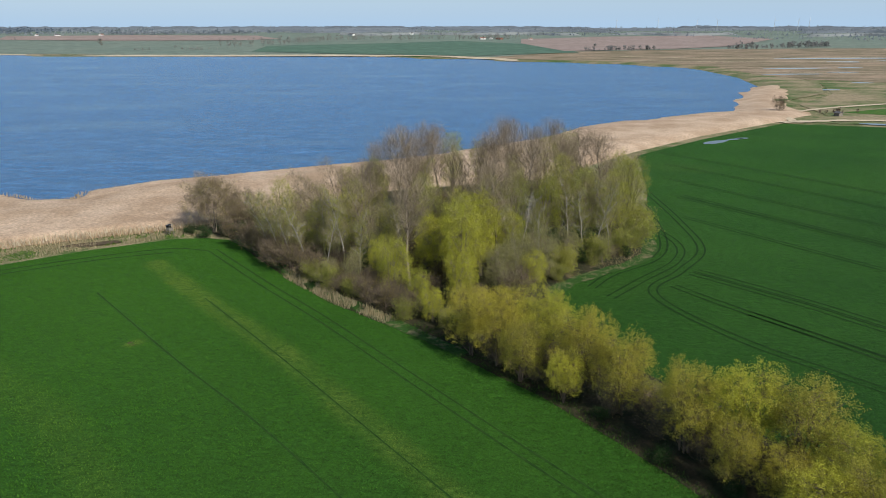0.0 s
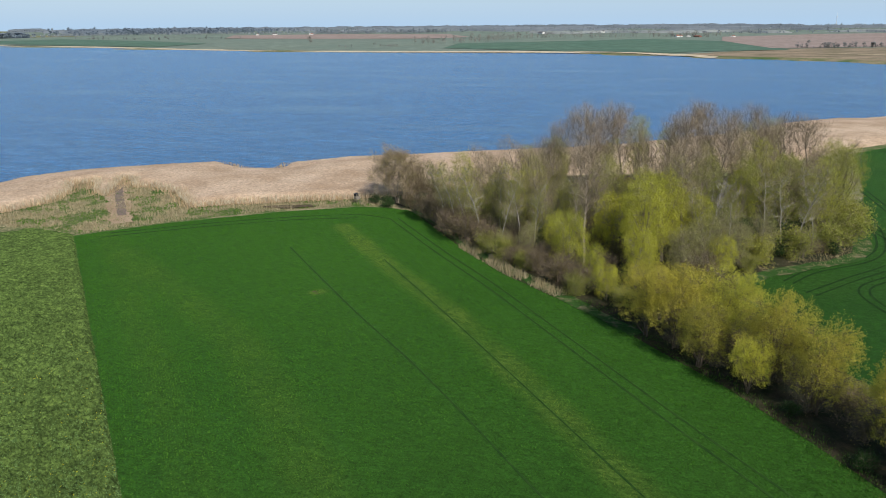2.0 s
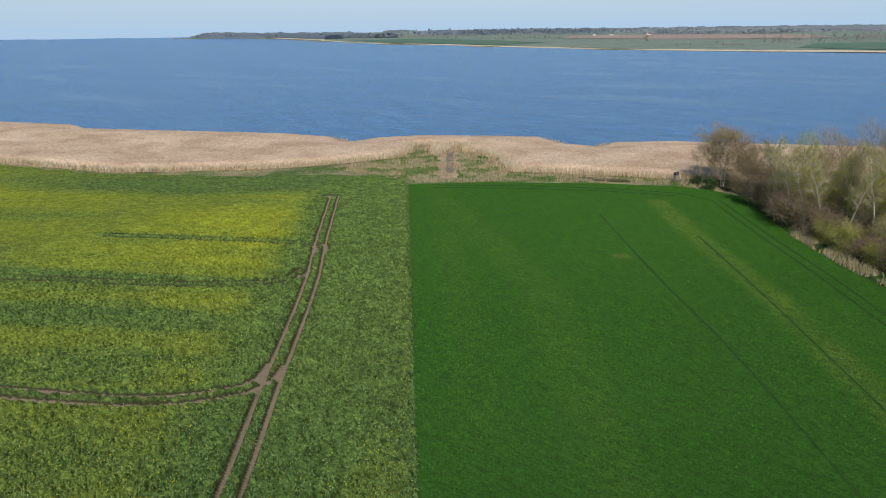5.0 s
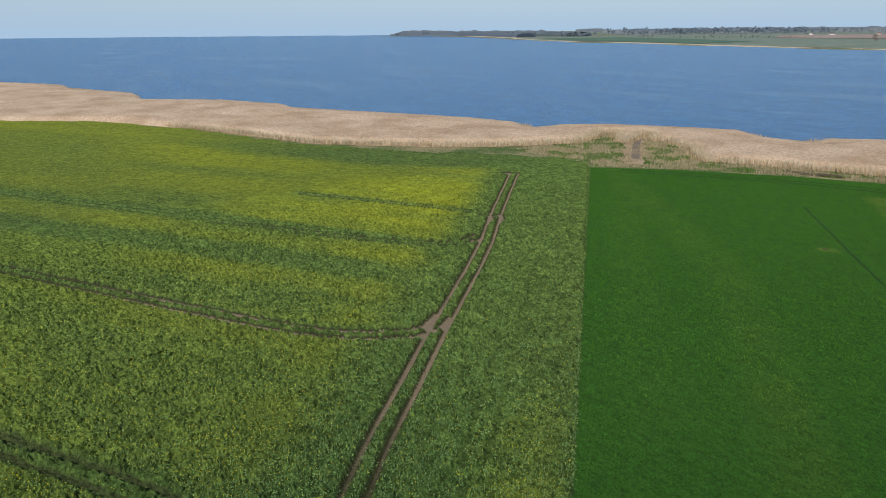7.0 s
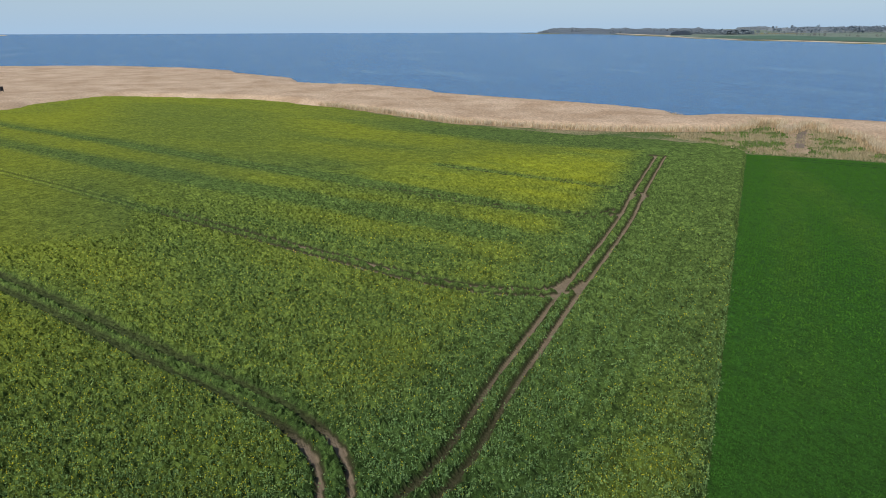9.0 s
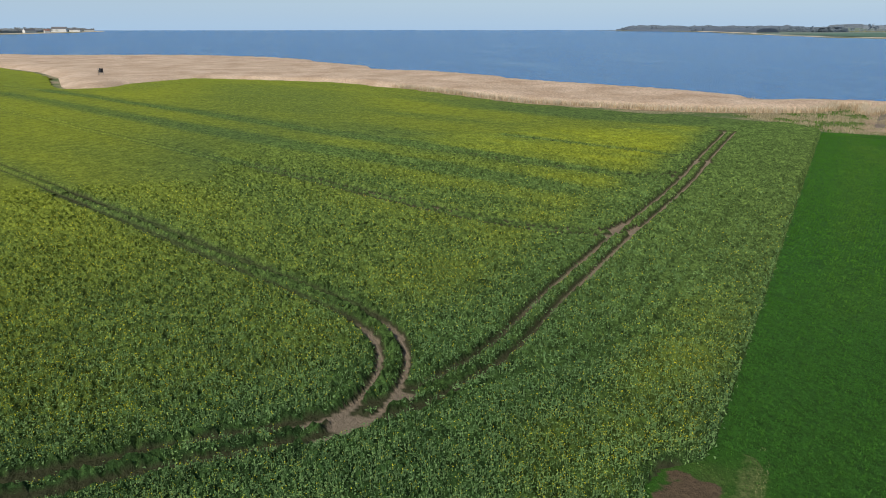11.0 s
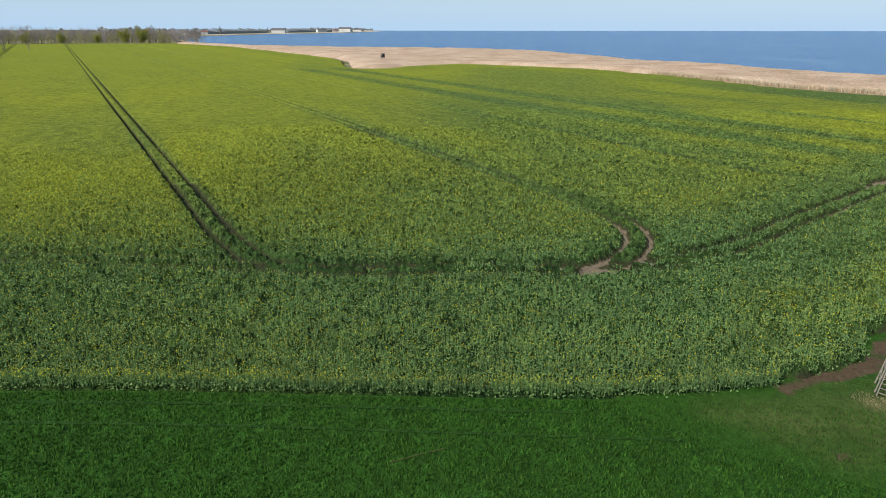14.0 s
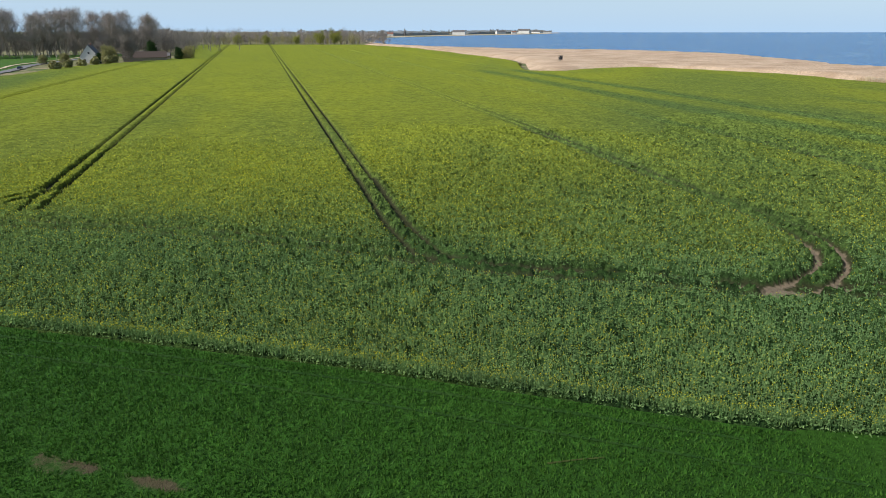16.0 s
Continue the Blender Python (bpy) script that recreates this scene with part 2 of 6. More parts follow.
M_WATER, t_, b_ = material("bay_water", 0.16, 0.5)
b_.inputs["IOR"].default_value = 1.333
w1_ = noise_of(t_, 0.20, 4, 0.6, (1, 2.0, 1), 0.5)
w2_ = noise_of(t_, 0.62, 4, 0.7, (1, 1.7, 1), 0.7)
w3_ = noise_of(t_, 0.045, 4, 0.65, (1, 3.0, 1), 0.45)
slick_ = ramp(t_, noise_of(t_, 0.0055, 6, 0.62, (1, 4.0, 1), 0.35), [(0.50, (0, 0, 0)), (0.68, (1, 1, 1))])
# Ripples and slicks: their lighter and darker reflections painted into the water colour.
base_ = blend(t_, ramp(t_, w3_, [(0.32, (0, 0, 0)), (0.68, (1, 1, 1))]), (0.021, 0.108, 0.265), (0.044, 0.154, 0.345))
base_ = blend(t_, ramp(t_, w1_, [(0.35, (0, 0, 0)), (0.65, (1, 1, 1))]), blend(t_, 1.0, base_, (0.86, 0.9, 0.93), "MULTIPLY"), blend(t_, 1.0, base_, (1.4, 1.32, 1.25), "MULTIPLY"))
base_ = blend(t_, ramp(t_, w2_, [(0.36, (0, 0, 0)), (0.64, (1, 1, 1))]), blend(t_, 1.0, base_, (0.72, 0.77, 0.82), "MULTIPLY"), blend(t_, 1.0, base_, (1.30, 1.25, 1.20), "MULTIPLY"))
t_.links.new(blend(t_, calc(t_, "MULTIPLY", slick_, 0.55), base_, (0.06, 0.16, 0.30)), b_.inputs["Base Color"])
t_.links.new(calc(t_, "ADD", calc(t_, "MULTIPLY", slick_, -0.05), 0.22), b_.inputs["Roughness"])
bump(t_, b_, calc(t_, "ADD", calc(t_, "ADD", w1_, calc(t_, "MULTIPLY", w3_, 1.5)), calc(t_, "MULTIPLY", w2_, 0.9)), 0.9, 1.3)

M_PUDDLE, t_, b_ = material("puddle_water", 0.06, 0.5)
b_.inputs["Base Color"].default_value = (0.10, 0.11, 0.11, 1)
bump(t_, b_, noise_of(t_, 2.0, 2), 0.1, 0.02)


def bark_material(name, a, b2, scale=6.0, stretch=(1, 1, 0.25)):
    m, t, b = material(name, 0.85, 0.2)
    n = noise_of(t, scale, 5, 0.7, stretch)
    t.links.new(blend(t, ramp(t, n, [(0.35, (0, 0, 0)), (0.65, (1, 1, 1))]), a, b2), b.inputs["Base Color"])
    bump(t, b, n, 0.7, 0.05)
    return m


M_BARK = bark_material("grey_bark", (0.14, 0.115, 0.085), (0.30, 0.255, 0.20))
M_BIRCH = bark_material("birch_bark", (0.22, 0.20, 0.17), (0.52, 0.48, 0.43), 2.0, (1, 1, 3))
M_TWIG = bark_material("brown_twigs", (0.18, 0.140, 0.098), (0.35, 0.275, 0.195))
M_TWIG_GREY = bark_material("grey_twigs", (0.27, 0.235, 0.21), (0.43, 0.385, 0.35))
M_TWIG_DARK = bark_material("bramble_twigs", (0.095, 0.072, 0.050), (0.20, 0.155, 0.11))
M_WILLOW = blade_material("willow_leaves", (0.36, 0.335, 0.055), (0.56, 0.50, 0.095), 0.35)
M_WILLOW_GREEN = blade_material("green_willow_leaves", (0.36, 0.375, 0.050), (0.56, 0.555, 0.090), 0.35)
M_SALLOW = blade_material("grey_sallow_leaves", (0.22, 0.225, 0.10), (0.40, 0.38, 0.18), 0.3)
M_BUD = blade_material("spring_buds", (0.27, 0.235, 0.075), (0.50, 0.42, 0.14), 0.3)
M_OLIVE = blade_material("olive_leaves", (0.25, 0.275, 0.055), (0.46, 0.46, 0.11), 0.35)
M_IVY = blade_material("dark_green_leaves", (0.020, 0.055, 0.014), (0.05, 0.10, 0.03), 0.15)
# Distant tree colours, greyed and paled to paint in haze; west_wood stays brown.
M_HAZED_WOOD = blade_material("far_wood", (0.22, 0.222, 0.222), (0.32, 0.315, 0.305), 0.45)
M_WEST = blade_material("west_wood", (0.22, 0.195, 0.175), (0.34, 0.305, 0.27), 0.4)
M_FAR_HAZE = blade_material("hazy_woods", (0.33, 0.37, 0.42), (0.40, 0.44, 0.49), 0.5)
M_HAZED_CONIFER = blade_material("hazed_conifers", (0.20, 0.25, 0.32), (0.26, 0.31, 0.38), 0.45)


def plain(name, colour, rough=0.6, vary=0.25, scale=4.0, metal=0.0):
    m, t, b = material(name, rough, 0.3)
    n = noise_of(t, scale, 5, 0.65)
    d = tuple(c * (1 - vary) for c in colour)
    l = tuple(min(1, c * (1 + vary)) for c in colour)
    t.links.new(blend(t, n, d, l), b.inputs["Base Color"])
    b.inputs["Metallic"].default_value = metal
    bump(t, b, n, 0.2, 0.02)
    return m


M_WOOD = bark_material("weathered_planks", (0.15, 0.13, 0.105), (0.33, 0.295, 0.245), 7.0, (0.3, 1, 1))
M_FELT = plain("dark_roofing_felt", (0.030, 0.036, 0.045), 0.75, 0.3, 3.0)
M_BLACK = plain("black_sheeting", (0.020, 0.024, 0.030), 0.6, 0.3, 2.0)
M_WHITE = plain("white_render", (0.66, 0.65, 0.62), 0.8, 0.08, 1.0)
M_TILE = plain("red_roof_tiles", (0.25, 0.12, 0.085), 0.8, 0.25, 2.0)
M_BROWN_ROOF = plain("brown_roof_tiles", (0.075, 0.056, 0.047), 0.8, 0.25, 2.0)
M_SLATE = plain("grey_roof", (0.13, 0.125, 0.125), 0.7, 0.2, 2.0)
M_GLASS = plain("window_glass", (0.03, 0.04, 0.05), 0.08, 0.1, 1.0)
M_CAR = plain("dark_blue_car_paint", (0.03, 0.045, 0.075), 0.25, 0.1, 1.0)
M_TYRE = plain("black_tyre", (0.02, 0.02, 0.02), 0.8, 0.2, 6.0)
M_STEEL = plain("pale_painted_steel", (0.62, 0.65, 0.68), 0.4, 0.05, 1.0)
M_BLUE = plain("pale_blue_plastic", (0.35, 0.42, 0.55), 0.4, 0.1, 3.0)

# tools --------------------------------------------------------------------
rng = np.random.default_rng(7)


def mesh_of(name, verts, faces, mats, slots=None, smooth=False, **attributes):
    """A mesh from arrays: faces is one array (n, 3 or 4) or a list of such arrays."""
    groups = [np.asarray(f, np.int32) for f in (faces if isinstance(faces, list) else [faces]) if len(f)]
    me = bpy.data.meshes.new(name)
    verts = np.asarray(verts, np.float32)
    me.vertices.add(len(verts))
    me.vertices.foreach_set("co", verts.ravel())
    loops = np.concatenate([f.ravel() for f in groups])
    sizes = np.concatenate([np.full(len(f), f.shape[1], np.int32) for f in groups])
    starts = np.concatenate([[0], np.cumsum(sizes)[:-1]]).astype(np.int32)
    me.loops.add(len(loops))
    me.loops.foreach_set("vertex_index", loops)
    me.polygons.add(len(sizes))
    me.polygons.foreach_set("loop_start", starts)
    me.polygons.foreach_set("loop_total", sizes)
    for m in (mats if isinstance(mats, (list, tuple)) else [mats]):
        me.materials.append(m)
    if slots is not None:
        me.polygons.foreach_set("material_index", np.asarray(slots, np.int32))
    me.polygons.foreach_set("use_smooth", np.full(len(sizes), smooth))
    for key, value in attributes.items():
        a = me.attributes.new(key, "FLOAT", "POINT")
        a.data.foreach_set("value", np.asarray(value, np.float32))
    me.update(calc_edges=True)
    return me


def structure(name, me, label, category="ground"):
    return tagged(new(name, me), label, category, kind="structure")


def part(name, bm, mat, parent, label=""):
    """Links a bmesh (or a mesh) as one mesh object under a thing or a part."""
    if isinstance(bm, bmesh.types.BMesh):
        me = bpy.data.meshes.new(name)
        bm.to_mesh(me)
        bm.free()
        me.materials.append(mat)
    else:
        me = bm
    ob = new(name, me)
    ob.parent = parent
    return tagged(ob, label)


def thing(name, m, label, category, group=""):
    ob = new(name)
    ob.empty_display_size = 0.3
    ob.matrix_world = m
    return tagged(ob, label, category, group)


def box(size, at=(0, 0, 0), turn=(0, 0, 0), bevel=0.0, bm=None):
    """A bevelled box of that size round a centre."""
    bm = bm or bmesh.new()
    made = bmesh.ops.create_cube(bm, size=1.0, matrix=pose(*at, *turn) @ Matrix.Diagonal((*size, 1)))
    if bevel:
        edges = list({e for v in made["verts"] for e in v.link_edges})
        bmesh.ops.bevel(bm, geom=edges, offset=bevel, segments=1, affect="EDGES")
    return bm


def rod(a, b, r, r2=None, sides=8, bm=None):
    bm = bm or bmesh.new()
    a, b = Vector(a), Vector(b)
    m = Matrix.Translation((a + b) / 2) @ (b - a).to_track_quat("Z", "Y").to_matrix().to_4x4()
    bmesh.ops.create_cone(bm, cap_ends=True, segments=sides, radius1=r, radius2=r if r2 is None else r2, depth=(b - a).length, matrix=m)
    return bm


def vnoise(x, y, scale, seed=0):
    """Smooth value noise, 0 to 1."""
    x, y = np.asarray(x) / scale, np.asarray(y) / scale
    i, j = np.floor(x).astype(np.int64), np.floor(y).astype(np.int64)
    u, v = x - i, y - j
    u, v = u * u * (3 - 2 * u), v * v * (3 - 2 * v)

    def h(a, b):
        k = (a * 374761393 + b * 668265263 + seed * 982451653) & 0x7FFFFFFF
        k = ((k ^ (k >> 13)) * 1274126177) & 0x7FFFFFFF
        return ((k ^ (k >> 16)) & 0xFFFF) / 65535.0
    return (h(i, j) * (1 - u) + h(i + 1, j) * u) * (1 - v) + (h(i, j + 1) * (1 - u) + h(i + 1, j + 1) * u) * v


def fractal(x, y, scale, seed=0, octaves=3):
    return sum(vnoise(x, y, scale / 2 ** k, seed + k) / 2 ** k for k in range(octaves)) / sum(0.5 ** k for k in range(octaves))


def line_distance(x, y, pts):
    """Distance of many points to a polyline."""
    best = np.full(np.shape(x), 1e9)
    for (ax, ay), (bx, by) in zip(pts[:-1], pts[1:]):
        dx, dy = bx - ax, by - ay
        s = np.clip(((x - ax) * dx + (y - ay) * dy) / (dx * dx + dy * dy), 0, 1)
        best = np.minimum(best, np.hypot(x - ax - s * dx, y - ay - s * dy))
    return best


def inside(x, y, poly):
    """Signed distance to a closed outline: positive inside."""
    hit = np.zeros(np.shape(x), bool)
    for (ax, ay), (bx, by) in zip(poly, poly[1:] + poly[:1]):
        hit ^= ((ay > y) != (by > y)) & (x < (bx - ax) * (y - ay) / (by - ay if by != ay else 1e-9) + ax)
    return np.where(hit, 1, -1) * line_distance(x, y, poly + poly[:1])


def smoothstep(a, b, v):
    s = np.clip((v - a) / (b - a), 0, 1)
    return s * s * (3 - 2 * s)


def curve_through(pts, step=1.0):
    """A smooth line through the given points."""
    p = [np.array(q, float) for q in pts]
    p = [2 * p[0] - p[1]] + p + [2 * p[-1] - p[-2]]
    out = []
    for a, b, c, d in zip(p[:-3], p[1:-2], p[2:-1], p[3:]):
        n = max(2, int(np.linalg.norm(c - b) / step))
        for k in range(n):
            s = k / n
            out.append(0.5 * (2 * b + (c - a) * s + (2 * a - 5 * b + 4 * c - d) * s * s + (3 * b - a - 3 * c + d) * s ** 3))
    out.append(p[-2])
    return [tuple(q) for q in out]


def beside(pts, off):
    """The line moved sideways."""
    p = np.array(pts)
    d = np.gradient(p, axis=0)
    d /= np.maximum(np.linalg.norm(d, axis=1), 1e-9)[:, None]
    return [tuple(q) for q in p + off * np.stack([-d[:, 1], d[:, 0]], 1)]


def grid(xs, ys):
    gx, gy = np.meshgrid(xs, ys)
    n, m = gx.shape
    k = np.arange(n * m).reshape(n, m)
    q = np.stack([k[:-1, :-1], k[:-1, 1:], k[1:, 1:], k[1:, :-1]], -1).reshape(-1, 4)
    return gx.ravel(), gy.ravel(), q


def used(verts, faces, keep, **attributes):
    """Keeps some faces and the vertices that they need."""
    f = faces[keep]
    ids = np.unique(f)
    back = np.zeros(len(verts), np.int64)
    back[ids] = np.arange(len(ids))
    return verts[ids], back[f], {k: v[ids] for k, v in attributes.items()}


def steps(a, b, fine, f0, f1, grow=1.18, most=250.0):
    """Grid lines: fine between f0 and f1, wider and wider outside."""
    mid = list(np.arange(f0, f1 + fine, fine))
    lo, hi, s = [], [], fine
    x = f0
    while x > a:
        s = min(s * grow, most)
        x -= s
        lo.append(max(x, a))
    s, x = fine, mid[-1]
    while x < b:
        s = min(s * grow, most)
        x += s
        hi.append(min(x, b))
    return np.array(lo[::-1] + mid + hi)


# plan ---------------------------------------------------------------------
SHORE_NEAR = [(235, 565), (206, 494), (160, 471), (112, 434), (83, 411), (50, 365), (-10, 312), (-73, 279), (-110, 261), (-130, 243), (-128, 232),
              (-141, 230), (-157, 239), (-185, 223), (-201, 211), (-211, 195), (-212, 181), (-226, 187), (-250, 181), (-287, 161), (-340, 133), (-359, 136),
              (-406, 116), (-438, 79), (-460, 80), (-490, 84), (-565, 55), (-603, 54), (-644, 34), (-720, -40), (-758, -170), (-830, -292), (-1024, -450), (-1240, -578)]
SHORE_WEST = [(-2000, -950), (-2300, -1010), (-3000, -960), (-3700, -830), (-4350, -740), (-4420, -830), (-7000, -1700)]
SHORE_FAR = [(-7000, 7000), (-4300, 3800), (-3950, 2280), (-3880, 2180), (-3400, 2330), (-2700, 2150), (-2450, 2000), (-1844, 1718), (-1500, 1640), (-956, 1463), (-600, 1390),
             (-128, 1366), (60, 1270), (124, 1180), (247, 1140), (350, 1000), (340, 822), (311, 702)]
WATER = SHORE_NEAR + SHORE_WEST + SHORE_FAR
RAPE = [(-22.5, 18.5), (-19, 16.8), (-15.7, 11.3), (-14.2, 5.5), (-13.3, -1.3), (-12.4, -23), (-11.6, -34), (-10.4, -47), (-8, -80), (-5, -130), (-100, -215), (-206, -285), (-273, -326),
        (-428, -362), (-500, -420), (-883, -716), (-961, -470), (-784, -318), (-617, -215), (-469, -126), (-412, -103), (-350, -88), (-325, -77), (-330, -62), (-349, -58),
        (-384, -30), (-367, -5), (-333, 40), (-275, 69), (-224, 86), (-187, 108), (-166, 131), (-150, 140), (-136, 137.5), (-60, 60.5), (-24, 24)]
WOOD = [(-60, 184), (-54, 175), (-37, 151.5), (-22, 134.5), (-8, 122), (3.2, 111), (9, 104.3), (16, 97), (20.4, 90.8), (25.2, 84.2), (30, 77), (43, 55.5), (54, 56), (60, 66), (48, 84), (33, 108), (24, 128), (28, 146), (36, 154), (50, 164), (56, 175), (59, 195), (62, 230),
        (30, 255), (-20, 240), (-50, 215), (-82, 198)]
REED = [(-1240, -590), (-1024, -475), (-960, -466), (-784, -314), (-617, -211), (-469, -122), (-412, -99), (-350, -84), (-321, -74), (-325, -58), (-346, -54), (-380, -27), (-363, -2),
        (-329, 44), (-272, 73), (-222, 91), (-203, 109), (-189, 124), (-180, 138), (-174, 152), (-170, 164), (-174, 178), (-182, 188), (-176, 192.5), (-166, 180), (-159, 176), (-166, 190), (-171, 199), (-166, 198), (-158, 189), (-153, 191), (-138, 184), (-124, 170), (-110, 178), (-97, 184), (-80, 191),
        (-66, 200), (-30, 238), (40, 262), (88, 318), (136, 366), (205, 424), (244, 458), (252, 520), (300, 600), (345, 712)]
REED = REED + [(330, 690), (312, 700), (262, 610)] + SHORE_NEAR


def ragged(poly, above, step, size):
    """Breaks the long straight sides of an outline north of a line."""
    r = np.random.default_rng(5)
    out = []
    for (ax, ay), (bx, by) in zip(poly, poly[1:] + poly[:1]):
        n = max(1, int(math.hypot(bx - ax, by - ay) / step)) if min(ay, by) > above else 1
        for k in range(n):
            j = r.normal(0, size, 2) if n > 1 and k else (0, 0)
            out.append((ax + (bx - ax) * k / n + j[0], ay + (by - ay) * k / n + j[1]))
    return out


REED = ragged(REED, 415, 14, 4.0)


def sea_height(x, y):
    r = np.hypot(x + 50, y - 80)
    return -2.0 + 18.0 * np.clip((r - 1200) / 3700, 0, 1.3) ** 2


def ground_height(x, y):
    w = inside(x, y, WATER)
    z = -3.2 * smoothstep(-26, 6, w)
    r = np.hypot(x + 50, y - 80)
    back = smoothstep(2700, 4700, r) * np.where(y > 1000, 1.0, 0.45)
    back = back * (1 - 0.9 * smoothstep(-2200, -2750, x) * smoothstep(3100, 2700, y))
    z = z + 15 * back * (w < 0) * (0.8 + 0.4 * vnoise(x, y, 900, 3))
    return z + sea_height(x, y) + 2.0


# ground, water ------------------------------------------------------------
gx, gy, gq = grid(steps(-4880, 4880, 7.0, -480, 260, 1.12), steps(-4880, 4880, 7.0, -110, 520, 1.12))
keep = (np.hypot(gx[gq].mean(1), gy[gq].mean(1)) < 4880)
gv = np.stack([gx, gy, ground_height(gx, gy)], 1)
gv, gf, _ = used(gv, gq, keep)
structure("ground", mesh_of("ground", gv, gf, M_GROUND, smooth=True), "rough meadow ground of green and straw-coloured grass")

gx, gy, gq = grid(steps(-4880, 2000, 40, -400, 200, 1.15, 160), steps(-2400, 4880, 40, -100, 500, 1.15, 160))
cx, cy = gx[gq].mean(1), gy[gq].mean(1)
gv = np.stack([gx, gy, sea_height(gx, gy)], 1)
gv, gf, _ = used(gv, gq, (np.hypot(cx, cy) < 4900) & (inside(cx, cy, WATER) > -110))
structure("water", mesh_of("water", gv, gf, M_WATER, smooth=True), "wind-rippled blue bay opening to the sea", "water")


def patch(name, poly, mat, label, lift=0.05, cell=4.0, category="field", **more):
    """A field laid on the ground."""
    p = np.array(poly, float)
    (x0, y0), (x1, y1) = p.min(0), p.max(0)
    gx, gy, gq = grid(np.arange(x0, x1 + cell, cell), np.arange(y0, y1 + cell, cell))
    d = inside(gx, gy, poly)
    # draw border points onto the outline
    e = cell * 0.05
    nx, ny = (inside(gx + e, gy, poly) - d) / e, (inside(gx, gy + e, poly) - d) / e
    out = (d < 0) & (d > -2.2 * cell)
    bx, by = np.where(out, gx - nx * d, gx), np.where(out, gy - ny * d, gy)
    keep = d[gq].max(1) > 0
    v = np.stack([bx, by, ground_height(bx, by) + lift], 1)
    v, f, a = used(v, gq, keep, **{k: fn(bx, by) for k, fn in more.items()})
    return structure(name, mesh_of(name, v, f, mat, smooth=True, **a), label, category)


def ribbon(name, pts, width, mat, label, lift=0.09, category="track"):
    """A strip along a smooth line."""
    p = curve_through(pts, 1.5)
    a, b = np.array(beside(p, -width / 2)), np.array(beside(p, width / 2))
    w = (fractal(a[:, 0], a[:, 1], 2.5, 5) - 0.5)[:, None] * width * 0.5
    d = b - a
    d /= np.linalg.norm(d, axis=1)[:, None]
    a, b = a - d * w, b + d * w
    v = np.concatenate([a, b])
    v = np.column_stack([v, ground_height(v[:, 0], v[:, 1]) + lift])
    n = len(p)
    k = np.arange(n - 1)
    f = np.stack([k, k + 1, k + 1 + n, k + n], 1)
    return structure(name, mesh_of(name, v, f, mat, smooth=True), label, category)


def pale_bands(x, y):
    """Lighter swaths along the drill rows."""
    a = smoothstep(4.0, 1.0, line_distance(x, y, [(-72, 162), (-48.5, 134), (-30.7, 114.8), (-15, 94.2), (2, 71.5), (30, 36)]))
    b = smoothstep(6.0, 1.0, line_distance(x, y, [(-112, 128), (-83, 108), (-61, 92), (-45, 75), (-30, 58), (-10, 34)])) * 0.35
    c = smoothstep(4.5, 1.0, line_distance(x, y, [(-128, 141), (-100, 112), (-70, 82), (-40, 51)])) * 0.2
    e = smoothstep(2.0, 0.4, line_distance(x, y, [(-58.5, 116.4), (-57.6, 117.0)]))
    return np.clip((a + b + c) * (0.2 + 1.3 * fractal(x, y, 7, 11)) + e * 1.3, 0, 1.6)


def streaks(x, y):
    """Where the young wheat has failed and soil shows."""
    d = np.minimum(line_distance(x, y, [(0.4, -32.0), (0.5, -30.6), (0.2, -28.8)]), line_distance(x, y, [(0.3, -26.6), (0.1, -25.6), (-0.3, -24.4)]))
    d = np.minimum(d, line_distance(x, y, [(-58.9, 116.9), (-58.2, 116.2)]))
    return smoothstep(1.3, 0.0, d) * 0.75


RUTS = (
    ([(-77, 142), (-48.1, 110.5), (-30.9, 92.8), (-18.6, 79.1), (-7.6, 66.3), (20, 35)], 0.30, M_RUT),
    ([(-62, 172), (-42, 147), (-26, 128), (-8, 105), (10, 82), (28, 60)], 0.35, M_RUT),
    ([(-60.5, 173.5), (-40.5, 148.5), (-24.5, 129.5), (-6.5, 106.5), (11.5, 83.5), (30, 61)], 0.35, M_RUT),
    ([(-52, 139), (-30, 112), (-8, 84), (14, 56)], 0.25, M_RUT),
    ([(-128, 142), (-108, 156.5), (-88, 168), (-72, 174), (-62, 172)], 0.5, M_RUT),
    ([(-127, 139), (-107, 153.5), (-87, 165), (-71, 171)], 0.5, M_RUT),
    ([(-11.9, -1), (-11.0, -23), (-9.0, -47), (-6.5, -75)], 0.28, M_RUT),
    ([(-9.8, 4), (-9.0, -23), (-7.0, -47), (-4.5, -75)], 0.22, M_RUT),
    ([(-6.9, -9.6), (-7.6, -8.4), (-8.2, -7.2)], 0.16, M_RUT_PALE))
RUTS_EAST = ([(72, 239), (71, 202), (68, 174), (57, 157), (46, 142), (55, 119), (72, 98), (95, 70)], [(66, 224), (61, 185), (54, 167), (40, 155), (33, 146)],
            [(59, 154), (75, 136), (86, 121.5), (110, 92)], [(61, 156), (77, 138), (88, 123.5), (112, 94)], [(81, 231), (104, 196), (119, 174), (150, 130)], [(83, 233), (106, 198), (121, 176), (152, 132)],
            [(86, 262), (110, 225), (135, 188)], [(74, 205), (95, 174), (115, 145)], [(63, 130), (80, 108), (100, 84)], [(95, 290), (122, 250), (150, 205)], [(100, 318), (135, 268), (165, 220)], [(60, 200), (63, 178), (58, 164), (46, 151), (36, 140)], [(52, 146), (60, 134), (80, 107), (100, 80)])


